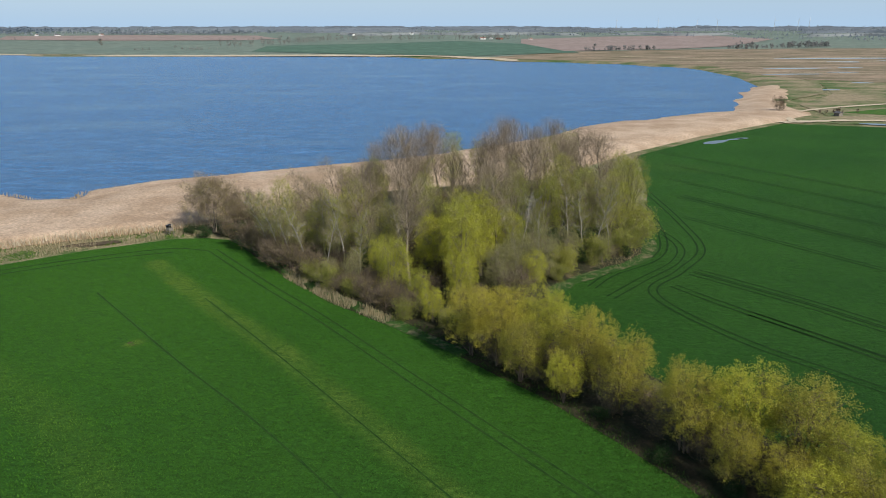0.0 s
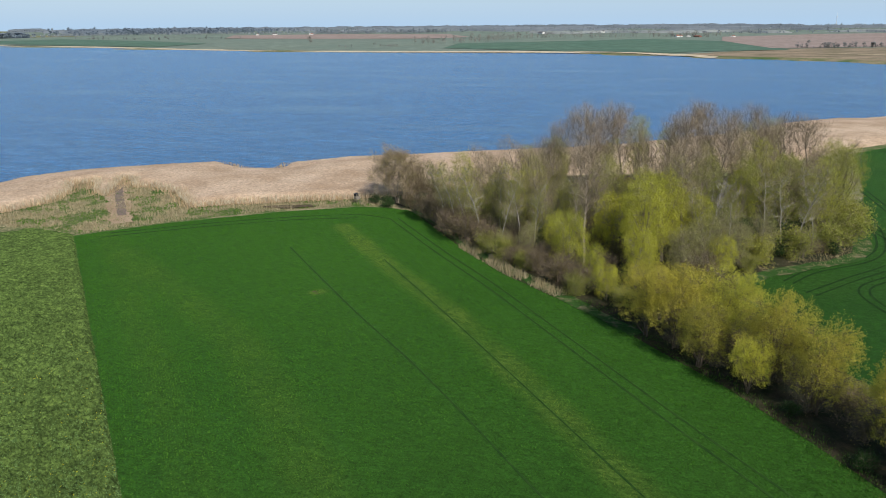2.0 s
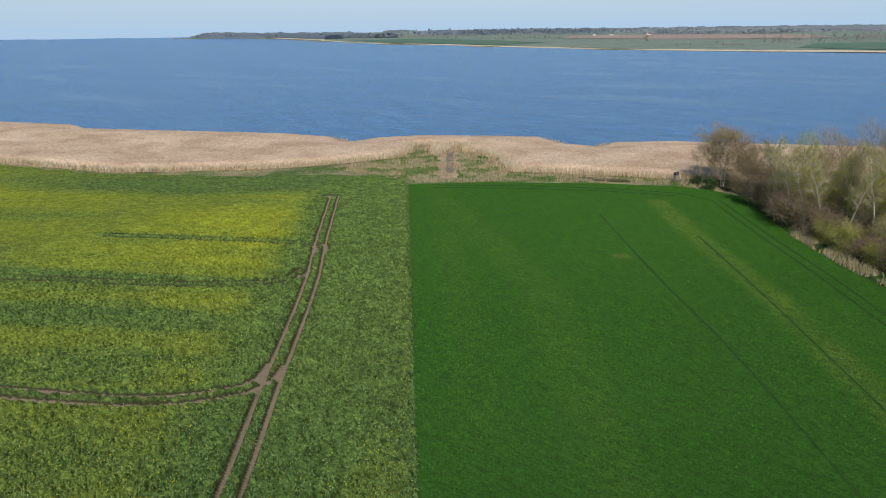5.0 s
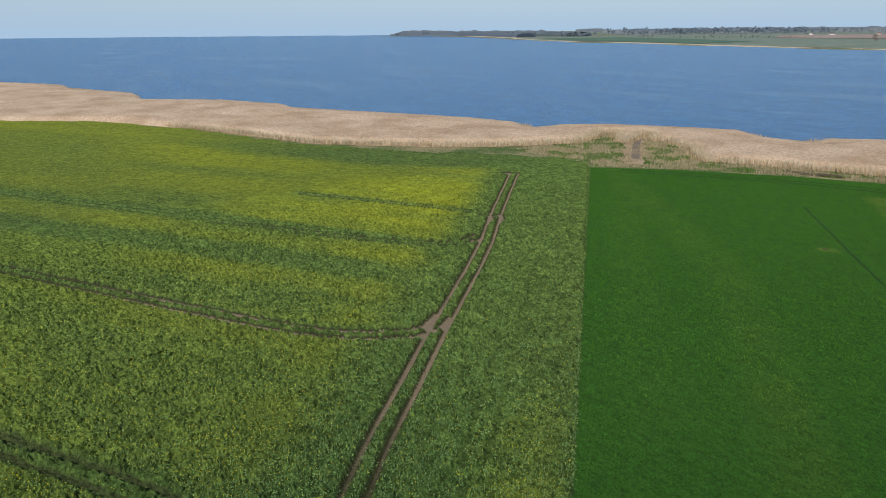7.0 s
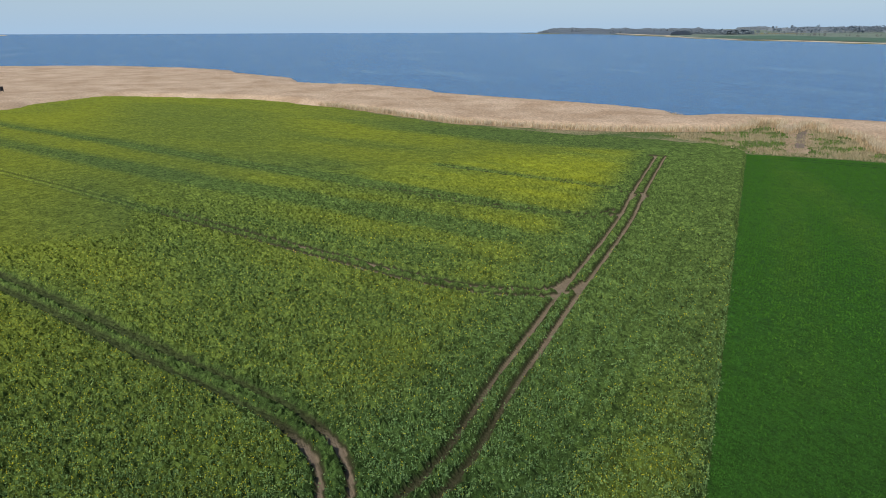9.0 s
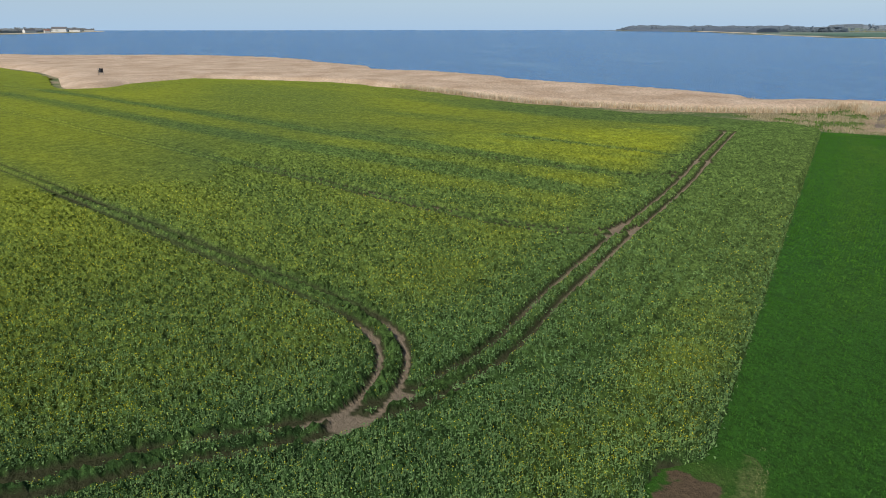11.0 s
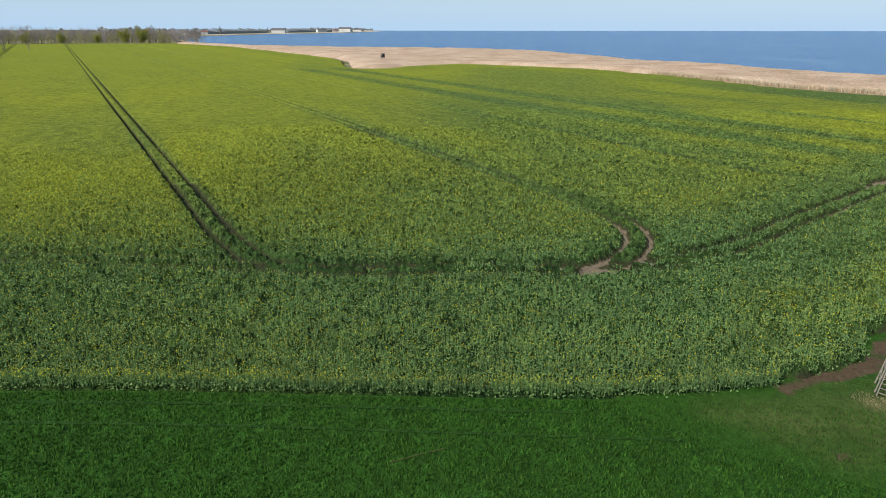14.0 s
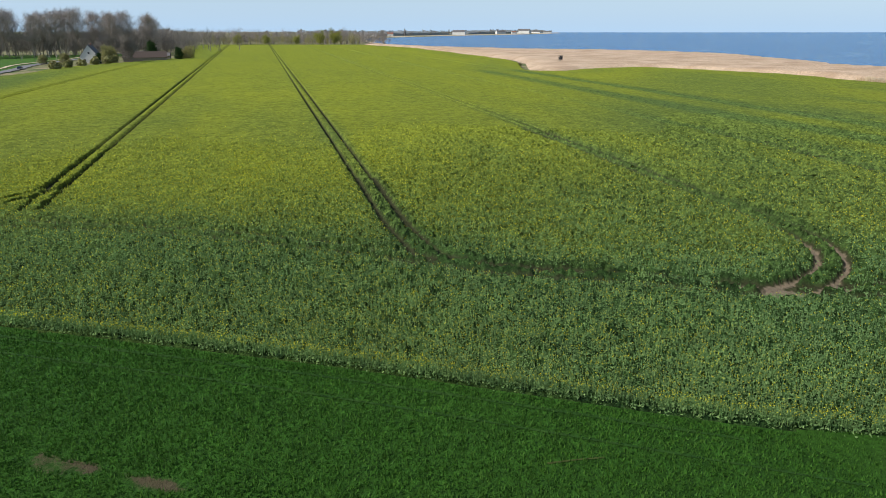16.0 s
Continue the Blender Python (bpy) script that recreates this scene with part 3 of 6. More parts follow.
def clear_of(x, y, lines, gap):
    """True away from the wheel ruts."""
    return np.minimum.reduce([line_distance(x, y, line) for line in lines]) > gap


EAST = [(150, -20), (60, 64), (47, 84), (32, 108), (23, 129), (27, 146), (36, 153), (50, 163), (56, 174), (59, 193), (72, 235), (89, 311), (136, 358), (205, 417), (260, 400), (420, 300), (420, -20)]


def no_bands(x, y):
    ring = smoothstep(26, 8, line_distance(x, y, EAST[5:12])) * 0.5
    spot = smoothstep(14, 2, line_distance(x, y, [(96, 284), (104, 281)])) * 0.7
    return np.clip(fractal(x, y, 40, 21) - 0.5, 0, 1) * 0.9 + ring * fractal(x, y, 12, 22) + spot


WHEAT = [(-136, 137.5), (-60, 60.5), (-24, 24), (-20, 22), (-13.5, 15), (-14.0, 7), (-13.2, -1.3), (-12.3, -23), (-10.3, -47), (-7.8, -80), (-4, -130), (150, -130), (150, -20), (44, 54), (31, 76), (26.3, 83.8), (17.4, 95.7), (5.2, 111.2), (-7.5, 121.5),
         (-19, 135.5), (-32.5, 152.5), (-47, 169), (-57, 181), (-66, 183.5), (-75, 182.5), (-95, 172), (-119.5, 154)]
patch("wheat_field", WHEAT, M_WHEAT, "smooth green field of young winter wheat with pale swaths", 0.10, 1.0, pale=pale_bands, soil=streaks)
patch("wheat_field_2", EAST, M_WHEAT_FAR, "deep green wheat field beyond the willow hedge", 0.08, 3.0, pale=no_bands)
patch("forest_floor", WOOD, M_LITTER, "brown leaf litter under the trees", 0.14, 3.0, "ground")

# tramlines in the wheat
for pts, w, mat in RUTS:
    ribbon("wheel_rut", pts, w, mat, "narrow dark wheel rut in the young wheat", 0.14)
for pts in RUTS_EAST:
    for o in (0, 1.9):
        ribbon("wheel_rut", beside(pts, o), 0.5, M_RUT_DARK, "dark wheel rut curving through the green wheat", 0.13)

# rape ---------------------------------------------------------------------
TD, TN = np.array([0.8375, 0.5464]), np.array([-0.5464, 0.8375])
TRACK = curve_through([(-140.5, 114.1), (-109.9, 84.7), (-93.5, 69.5), (-78.0, 53.7), (-67.6, 42.8), (-56.7, 31.8), (-49.7, 24.6), (-41.4, 16.8), (-37.5, 11.5), (-34.8, 6.2), (-33.4, 0), (-32.7, -9),
                       (-31.8, -20), (-32.4, -36), (-32, -51), (-29, -69), (-26, -100)], 1.2)
LOOP = curve_through([(-114, -33.2), (-102, -25.2), (-89.4, -17.0), (-67, -3.2), (-57.5, 3.0), (-51, 6.6), (-45.5, 8.1), (-40.8, 7.6), (-37.0, 5.9), (-34.2, 3.6), (-32.9, 0)], 0.8)
TURN_B = curve_through([(-62, -44.5), (-45, -33.6), (-37.5, -28.2), (-33.2, -24.3), (-31.4, -18), (-32.2, -10)], 0.8)
TURN_C = curve_through([(-128, -3), (-100, 13.8), (-86, 22.6), (-76, 29.5), (-70.5, 36.0), (-68.5, 41.5), (-71, 46)], 0.8)
TURN_D = curve_through([(-136, 35), (-112, 51), (-101.5, 59.5), (-97, 66), (-98.5, 72)], 0.8)
TURN_E = curve_through([(-150, 58), (-126, 73.5), (-115, 80), (-108, 83), (-104, 79.5)], 0.8)
SPRAY = curve_through([(-34.5, 7.5), (-37.2, 15), (-38.2, 20.4), (-40.4, 26.5), (-44.6, 32.5), (-61, 49.3), (-84, 73.4)], 1.2)
TURN_F = curve_through([(-62, -90.5), (-44, -78.6), (-36, -77), (-29, -78)], 0.8)
TRAMS = (-91.0, -41.5, -3.7, 35.0, 66.4, 104.0)
SKEW = (-0.010, 0.0215, 0.0, -0.010, -0.010, 0.0)      # how far each line leaves the common direction


def lanes(x, y, fine=True):
    """How far the crop is gone (0 to 1) and how bare the soil lies; low values paint shade."""
    gone = np.zeros(np.shape(x))
    bare = np.zeros(np.shape(x))

    def lane(d, half, depth, soil):
        k = smoothstep(half + 0.20, half - 0.06, d) * depth
        np.maximum(gone, k, out=gone)
        np.maximum(bare, smoothstep(half + 0.12, half - 0.12, d) * soil, out=bare)
    u, v = x * TD[0] + y * TD[1], x * TN[0] + y * TN[1]
    for v0, skew, depth, end in zip(TRAMS, SKEW, (0.45, 0.80, 0.8, 0.75, 0.7, 0.6), (-110.0, -66.0, -50.0, -98.0, -108.0, -94.0)):
        depth = depth * (u < end)
        for o in (-1.0, 1.0):
            d = np.abs(v - v0 - skew * (u + 90) - o)
            k = smoothstep(0.44, 0.20, d) * depth
            np.maximum(gone, k, out=gone)
            np.maximum(bare, k * 0.42, out=bare)
    if fine:
        near_track = smoothstep(-42, -60, x)
        for line, depth, soil in ((TRACK, 1.0, 0.0), (LOOP, 1.0, 0.0), (TURN_B, 0.9, 0.1), (TURN_C, 0.6, 0.0), (TURN_D, 0.95, 0.25), (TURN_E, 0.9, 0.25), (SPRAY, 0.28, 0.0), (TURN_F, 0.9, 0.2)):
            for o in (-1.08, 1.08):
                d = line_distance(x, y, beside(line, o)[::2])
                k = soil
                if line is TRACK:
                    k = np.where(y > 10, 0.55 + 0.45 * np.clip(near_track, 0, 1), 0.15)
                    depth = np.where(y < 1, 0.85, 1.0)
                if line is LOOP:
                    k = smoothstep(-54, -45, x)
                    depth = 0.62 + 0.38 * k
                    k = 0.15 + 0.85 * k
                if line is TURN_C:
                    k = smoothstep(-126, -86, x)
                    depth = 0.85 + 0.15 * k
                    k = 0.5 + 0.5 * k
                if line in (TURN_D, TURN_E):
                    k = 0.75
                lane(d, 0.30 + 0.24 * (x < -66) * (line is not TRACK) + 0.14 * (line is LOOP) * (x < -45) + 0.06 * (y > 10) * (line is TRACK) + 0.16 * (y < 8) * (x < -24) * (line is TRACK), depth, k)
        for cx, cy, r in ((-33.6, 3.0, 1.8), (-36.0, 7.4, 1.0), (-69.3, 42.2, 1.1), (-96.5, 69, 0.9), (-108, 83, 0.8), (-141, 112.5, 2.0)):
            d = np.hypot(x - cx, y - cy) + (fractal(x, y, 1.2, 4) - 0.5) * 1.2
            np.maximum(gone, smoothstep(r, r * 0.6, d), out=gone)
            np.maximum(bare, smoothstep(r, r * 0.6, d) * 0.9, out=bare)
        # trampled ground by the raised hide
        d = line_distance(x, y, [(-15.7, 11.4), (-16.7, 13.6), (-17.5, 15.4)]) + 0.3
        d = np.minimum(d, np.hypot((x + 22.0) * 0.8, y - 20.8) - 0.9) + (fractal(x, y, 1.6, 6) - 0.5) * 1.4
        np.maximum(gone, smoothstep(1.1, 0.6, d), out=gone)
        np.maximum(bare, smoothstep(1.1, 0.6, d) * 0.6, out=bare)
    return gone, bare


def lane_margin(x, y):
    """1 beside a lane, where the crop is shorter and blooms less."""
    u, v = x * TD[0] + y * TD[1], x * TN[0] + y * TN[1]
    out = np.zeros(np.shape(x))
    for line in (LOOP, TURN_B, TURN_C, TURN_D, TURN_E):
        out = np.maximum(out, smoothstep(2.4, 1.3, line_distance(x, y, line[::3] + line[-1:])))
    for v0, skew, end in zip(TRAMS[2:5], SKEW[2:5], (-50.0, -98.0, -108.0)):
        out = np.maximum(out, smoothstep(2.4, 1.3, np.abs(v - v0 - skew * (u + 90))) * (u < end) * (0.75 - 0.45 * smoothstep(-110, -180, u)))
    return out


def bloom_of(x, y, edge):
    """How much of the rape is in flower."""
    u, v = x * TD[0] + y * TD[1], x * TN[0] + y * TN[1]
    n = fractal(u / 3.2, v, 9, 31, 4)
    far = smoothstep(-60, -190, x)
    b = 0.53 + 0.12 * far + (n - 0.5) * (0.90 - 0.50 * smoothstep(-150, -260, x)) * (0.45 + 0.55 * smoothstep(0, 40, y))
    band = np.maximum(smoothstep(6.5, 0.5, np.abs(v - 87.5 + (fractal(u, v, 30, 9) - .5) * 4)), smoothstep(4.5, 0.5, np.abs(v - 105 + (fractal(u, v, 30, 19) - .5) * 3))) * smoothstep(-340, -300, u) * smoothstep(-38, -60, u)
    b = b * (1 - 0.85 * band)
    b = b + 0.20 * smoothstep(88, 96, v) * smoothstep(103, 97, v) * (u > -200)
    b = b + 0.22 * smoothstep(106, 118, v) * fractal(u / 4, v, 14, 41)
    b = b * (1 - (0.76 - 0.30 * smoothstep(10, -20, y)) * smoothstep(31, 20, edge) * smoothstep(-300, -170, x))
    b = b * (1 - 0.28 * smoothstep(-40, 0, y) * smoothstep(60, 20, y) * smoothstep(24, 36, edge)) + 0.20 * smoothstep(0, -60, y) * smoothstep(12, 36, edge)
    # brighter strip beside the wheat, near the hide
    b = b + 0.42 * smoothstep(-1.5, 3.0, edge) * smoothstep(12, 5, edge) * smoothstep(-60, -30, x) * smoothstep(4, 16, y) * (0.5 + fractal(x, y, 5, 43))
    b = b + 0.10 * smoothstep(14, 5, edge) * (y < 8)
    return np.clip(b * (1 - 0.5 * lane_margin(x, y)), 0, 1.1)


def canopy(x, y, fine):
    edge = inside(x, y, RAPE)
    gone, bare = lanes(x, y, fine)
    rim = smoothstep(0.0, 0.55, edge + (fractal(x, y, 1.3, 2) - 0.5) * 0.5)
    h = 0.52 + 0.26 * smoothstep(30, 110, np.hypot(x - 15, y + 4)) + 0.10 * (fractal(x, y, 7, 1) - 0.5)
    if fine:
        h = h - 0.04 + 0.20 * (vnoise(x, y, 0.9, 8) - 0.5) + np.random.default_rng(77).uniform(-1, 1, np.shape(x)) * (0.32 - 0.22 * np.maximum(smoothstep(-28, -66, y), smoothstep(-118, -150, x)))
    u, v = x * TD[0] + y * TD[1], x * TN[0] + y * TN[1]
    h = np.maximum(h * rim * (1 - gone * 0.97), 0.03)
    # Cut lanes get the painted shade tone, short of bare soil.
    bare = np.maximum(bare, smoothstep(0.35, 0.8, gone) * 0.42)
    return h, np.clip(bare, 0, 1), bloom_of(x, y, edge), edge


BOXES = ((-80.0, -8.0, -95.0, 85.0, 0.31), (-152.0, -79.5, -8.0, 145.0, 0.38), (-114.0, -79.5, -62.0, -7.5, 0.42))
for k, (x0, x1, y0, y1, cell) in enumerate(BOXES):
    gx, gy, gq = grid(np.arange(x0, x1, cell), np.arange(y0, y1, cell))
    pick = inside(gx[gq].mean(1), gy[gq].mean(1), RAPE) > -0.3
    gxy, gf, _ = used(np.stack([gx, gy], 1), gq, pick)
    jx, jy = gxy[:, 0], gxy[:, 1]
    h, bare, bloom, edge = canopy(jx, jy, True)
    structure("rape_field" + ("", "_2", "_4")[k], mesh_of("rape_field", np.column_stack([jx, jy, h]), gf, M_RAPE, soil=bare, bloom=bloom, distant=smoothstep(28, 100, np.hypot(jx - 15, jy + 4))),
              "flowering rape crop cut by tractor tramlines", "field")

vs = sorted(set(np.round(np.concatenate([np.arange(-320, 290, 4.0)] + [v0 + np.array([-1.7, -1.45, -1.2, -0.8, -0.55, 0, 0.55, 0.8, 1.2, 1.45, 1.7]) for v0 in TRAMS]), 2)))
gu, gw, gq = grid(np.arange(-1190, 60, 4.0), np.array(vs))
gw = gw + np.interp(gw, TRAMS, SKEW) * (gu + 90)
fx, fy = gu * TD[0] + gw * TN[0], gu * TD[1] + gw * TN[1]
cx, cy = fx[gq].mean(1), fy[gq].mean(1)
def boxed(x, y, rim=0.0):
    return np.any([(x > x0 + rim) & (x < x1 - rim) & (y > y0 + rim) & (y < y1 - rim) for x0, x1, y0, y1, c in BOXES], axis=0)


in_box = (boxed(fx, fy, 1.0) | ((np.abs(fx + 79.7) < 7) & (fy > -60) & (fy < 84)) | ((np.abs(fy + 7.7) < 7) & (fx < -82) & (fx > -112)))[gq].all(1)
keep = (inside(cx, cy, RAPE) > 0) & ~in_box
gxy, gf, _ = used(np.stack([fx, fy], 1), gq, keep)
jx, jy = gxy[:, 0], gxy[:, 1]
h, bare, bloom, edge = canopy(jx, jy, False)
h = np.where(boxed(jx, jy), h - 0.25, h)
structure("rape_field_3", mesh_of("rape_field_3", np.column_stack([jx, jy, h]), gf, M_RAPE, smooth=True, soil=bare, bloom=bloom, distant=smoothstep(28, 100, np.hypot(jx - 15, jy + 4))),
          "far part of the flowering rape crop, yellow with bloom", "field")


def scatter(n, x0, x1, y0, y1, seed):
    r = np.random.default_rng(seed)
    return r.uniform(x0, x1, n), r.uniform(y0, y1, n), r


def spikes(x, y, z, r, height, width, lean=0.25):
    """Narrow upright triangles: verts (n*3, 3) and faces."""
    n = len(x)
    a = r.uniform(0, 2 * np.pi, n)
    dx, dy = np.cos(a) * width / 2, np.sin(a) * width / 2
    b = r.uniform(0, 2 * np.pi, n)
    l = height * lean * r.uniform(0, 1, n)
    p = np.empty((n, 3, 3))
    p[:, 0] = np.stack([x - dx, y - dy, z], 1)
    p[:, 1] = np.stack([x + dx, y + dy, z], 1)
    p[:, 2] = np.stack([x + np.cos(b) * l, y + np.sin(b) * l, z + height], 1)
    return p.reshape(-1, 3), np.arange(n * 3).reshape(n, 3)


def chips(x, y, z, r, size, flat=0.5, tri=False):
    """Small diamond leaves at any tilt: verts (n*4, 3) and faces."""
    n = len(x)
    a = r.normal(size=(n, 3))
    a[:, 2] *= flat
    a /= np.linalg.norm(a, axis=1)[:, None]
    b = np.cross(a, r.normal(size=(n, 3)))
    b /= np.linalg.norm(b, axis=1)[:, None]
    c = np.stack([x, y, z], 1)
    s = np.broadcast_to(size, (n,))[:, None]
    if tri:
        p = np.stack([c - a * s * 0.5, c + b * s * 0.5, c + a * s * 0.5], 1)
        return p.reshape(-1, 3), np.arange(n * 3).reshape(n, 3)
    p = np.stack([c - a * s * 0.5, c + b * s * 0.28, c + a * s * 0.5, c - b * s * 0.28], 1)
    return p.reshape(-1, 3), np.arange(n * 4).reshape(n, 4)


def merge(*pieces):
    """Joins (verts, faces) pairs."""
    v, f, o = [], [], 0
    for a, b in pieces:
        v.append(a)
        f.append(b + o)
        o += len(a)
    return np.concatenate(v), f


def rape_plants(name, region, count, seed, label):
    """Single plants, thinning out and merging into larger clumps away from the field's corner."""
    x, y, r = scatter(count, *region, seed)
    far = np.hypot(x - 15, y + 4)
    k = r.uniform(0, 1, count) < np.minimum(1, (33 / far) ** 1.7) * smoothstep(150, 85, far)
    x, y = x[k], y[k]
    # the crop stands thick along its front edge
    ey = r.uniform(-75, 12, 6000)
    ex = np.interp(ey, [-80, -47, -34, -23, -1.3, 5.5, 11.3], [-8, -10.4, -11.6, -12.4, -13.3, -14.2, -15.7]) - r.uniform(0.1, 0.9, 6000)
    x, y = np.concatenate([x, ex]), np.concatenate([y, ey])
    k = inside(x, y, RAPE) > 0.05
    x, y = x[k], y[k]
    gone, bare = lanes(x, y)
    k = gone < 0.12
    x, y = x[k], y[k]
    edge = inside(x, y, RAPE)
    far = np.hypot(x - 15, y + 4)
    leaf = 0.15 * np.clip(far / 32, 1, 8) ** 0.5
    tall = 1.0
    bloom = bloom_of(x, y, edge)
    top = 0.70 + tall * r.uniform(0.05, 0.45, len(x)) + 0.10 * (fractal(x, y, 7, 1) - 0.5)
    top = top - 0.38 * lane_margin(x, y)
    low = np.where(edge < 0.9, r.uniform(0.05, 0.5, len(x)), top - 0.55)
    n = len(x)
    leaves = [spikes(x, y, low, r, top - low, leaf * 0.26, 0.15)]
    for high, spread, big in ((0.05, 0.20, 1.25), (0.25, 0.17, 1.15), (0.45, 0.13, 1.0), (0.62, 0.09, 0.8), (0.80, 0.05, 0.6)):
        z = low + (top - low) * np.clip(high + r.normal(0, 0.08, n), 0.0, 0.95)
        leaves.append(chips(x + r.normal(0, spread, n), y + r.normal(0, spread, n), z, r, leaf * big * r.uniform(0.7, 1.2, n), 0.75, True))
    fl = r.uniform(0, 1, n) < np.clip(bloom * 1.15 + 0.04, 0, 0.97)
    m = fl.sum()
    heads = [chips(x[fl] + r.normal(0, 0.04, m), y[fl] + r.normal(0, 0.04, m), top[fl] - drop, r, leaf[fl] * 0.46 * r.uniform(0.6, 1.3, m), 0.9, True) for drop in (0.02, 0.09)]
    v, f = merge(*leaves, *heads)
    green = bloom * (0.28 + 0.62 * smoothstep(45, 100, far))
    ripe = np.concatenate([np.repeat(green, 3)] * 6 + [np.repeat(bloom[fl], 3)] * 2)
    slots = np.concatenate([np.zeros(6 * n), np.ones(2 * m)])
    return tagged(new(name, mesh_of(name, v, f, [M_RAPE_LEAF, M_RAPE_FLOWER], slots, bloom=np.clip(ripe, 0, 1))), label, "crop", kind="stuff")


rape_plants("rape_plants", (-262, -8, -190, 122), 2900000, 3, "dense green rape plants with scattered yellow flower heads")


def tufts(name, region, count, seed, poly, mat, height, width, label, category="grass", margin=0.1, lift=0.0, where_fn=None, per=1):
    x, y, r = scatter(count, *region, seed)
    k = inside(x, y, poly) > margin
    if where_fn is not None:
        k &= where_fn(x, y)
    x, y = x[k], y[k]
    if per > 1:
        x, y = np.repeat(x, per) + r.normal(0, width, len(x) * per), np.repeat(y, per) + r.normal(0, width, len(y) * per)
    hh = height * r.uniform(0.5, 1.2, len(x))
    v, f = spikes(x, y, ground_height(x, y) + lift, r, hh, width * r.uniform(0.6, 1.3, len(x)), 0.6)
    return tagged(new(name, mesh_of(name, v, f, mat)), label, category, kind="stuff")


tufts("wheat_blades", (-14, 14, -46, 24), 90000, 12, WHEAT, M_WHEAT_BLADE, 0.22, 0.09, "short upright blades of young winter wheat", "crop", 0.2, 0.08,
      lambda x, y: streaks(x, y) < 0.62)


def wheat_tufts(name, region, count, seed, poly, mat, height, width, lines, label, gap, pale=None, skip=None):
    """Tillering clumps of wheat, each a pair of leaning blades, set in drill rows and left out in the ruts."""
    x, y, r = scatter(count, *region, seed)
    c, d = math.cos(DRILL), math.sin(DRILL)
    u, v = x * c + y * d, -x * d + y * c
    v = np.round(v / 0.36) * 0.36 + r.normal(0, 0.06, count)
    x, y = u * c - v * d, u * d + v * c
    k = (inside(x, y, poly) > 0.3) & clear_of(x, y, lines, gap)
    if skip is not None:
        k &= ~skip(x, y)
    x, y = x[k], y[k]
    n = len(x)
    size = 0.75 + 0.5 * fractal(x, y, 2.6, 83)
    z = ground_height(x, y) + 0.05
    v, f = merge(spikes(x, y, z, r, height * size * r.uniform(0.6, 1.25, n), width * r.uniform(0.7, 1.3, n), 0.8),
                 spikes(x + r.normal(0, 0.1, n), y + r.normal(0, 0.1, n), z, r, height * size * r.uniform(0.5, 1.0, n), width * r.uniform(0.7, 1.3, n), 1.2))
    bright = np.zeros(n) if pale is None else np.clip(pale(x, y), 0, 1)
    return tagged(new(name, mesh_of(name, v, f, mat, bloom=np.concatenate([np.repeat(bright, 3)] * 2))), label, "crop", kind="stuff")


VERGE = [(-25, 25.3), (-26, 22.5), (-22.5, 17.0), (-18.2, 13.6), (-16.0, 9.5), (-13.6, 1.5), (-12.4, 1.5), (-9.0, 6), (-6.0, 13), (-8, 20), (-15, 24), (-23, 26.5)]


def worn(x, y):
    """Bare spots round the hide and along the crop's corner."""
    out = smoothstep(2.6, 1.0, np.hypot(x + 21.6, y - 20.4) + (fractal(x, y, 1.4, 95) - 0.5) * 2.4) + 0.85 * smoothstep(1.2, 0.2, (fractal(x, y, 1.2, 96) - 0.5) * 1.2 + line_distance(x, y, [(-20, 18.3), (-17.6, 15.2), (-16.3, 13.0), (-15.2, 10.8)]))
    for cx, cy, r in ((-11.0, 17.0, 0.9), (-9.6, 15.6, 0.8), (-10.6, 14.9, 0.6), (-8.2, 13.4, 0.7), (-12.3, 18.6, 0.7), (-9.0, 11.0, 0.6), (-7.4, 16.0, 0.7)):
        out = out + 0.62 * smoothstep(r * 1.3, r * 0.3, np.hypot((x - cx) * 1.2, y - cy))
    return np.clip(out * (0.12 + 1.35 * fractal(x, y, 0.9, 91)), 0, 1)


def faded(x, y):
    return np.clip(0.75 * smoothstep(1.6, 0.4, np.hypot(x + 14.0, y - 15.0)) + 0.6 * smoothstep(1.5, 0.3, line_distance(x, y, [(-17, 19.5), (-20, 23.5), (-24, 27.5)]))
                   + 0.5 * smoothstep(1.4, 0.4, line_distance(x, y, [(-13.5, 18.5), (-11.8, 19.0)])) + 0.30 * fractal(x, y, 1.7, 92), 0, 1) * 0.5


def unmown(x, y):
    """Rough grass, passing gradually into the wheat."""
    return smoothstep(0.3, 5.0, inside(x, y, VERGE) + (fractal(x, y, 2.2, 94) - 0.5) * 4.0) * 0.9


patch("grass_verge", VERGE, M_VERGE_MIX, "patchy grass margin trodden beside the raised hide", 0.14, 0.4, "ground", soil=worn, dry=faded, rough=unmown)
tufts("verge_grass", (-30, -6, 0, 36), 42000, 13, VERGE, M_VERGE_BLADE, 0.13, 0.07, "rough green grass along the crop edge", "grass", 0.1, 0.08,
      lambda x, y: (worn(x, y) < 0.25) & (unmown(x, y) > 0.35))

def near_start(x, y):
    return np.hypot(x - 2, y - 14)


def thinned(x, y, seed, a, b):
    """Drops plants more and more between two distances from the field's corner."""
    return np.random.default_rng(seed).uniform(0, 1, np.shape(x)) > smoothstep(a, b, near_start(x, y))


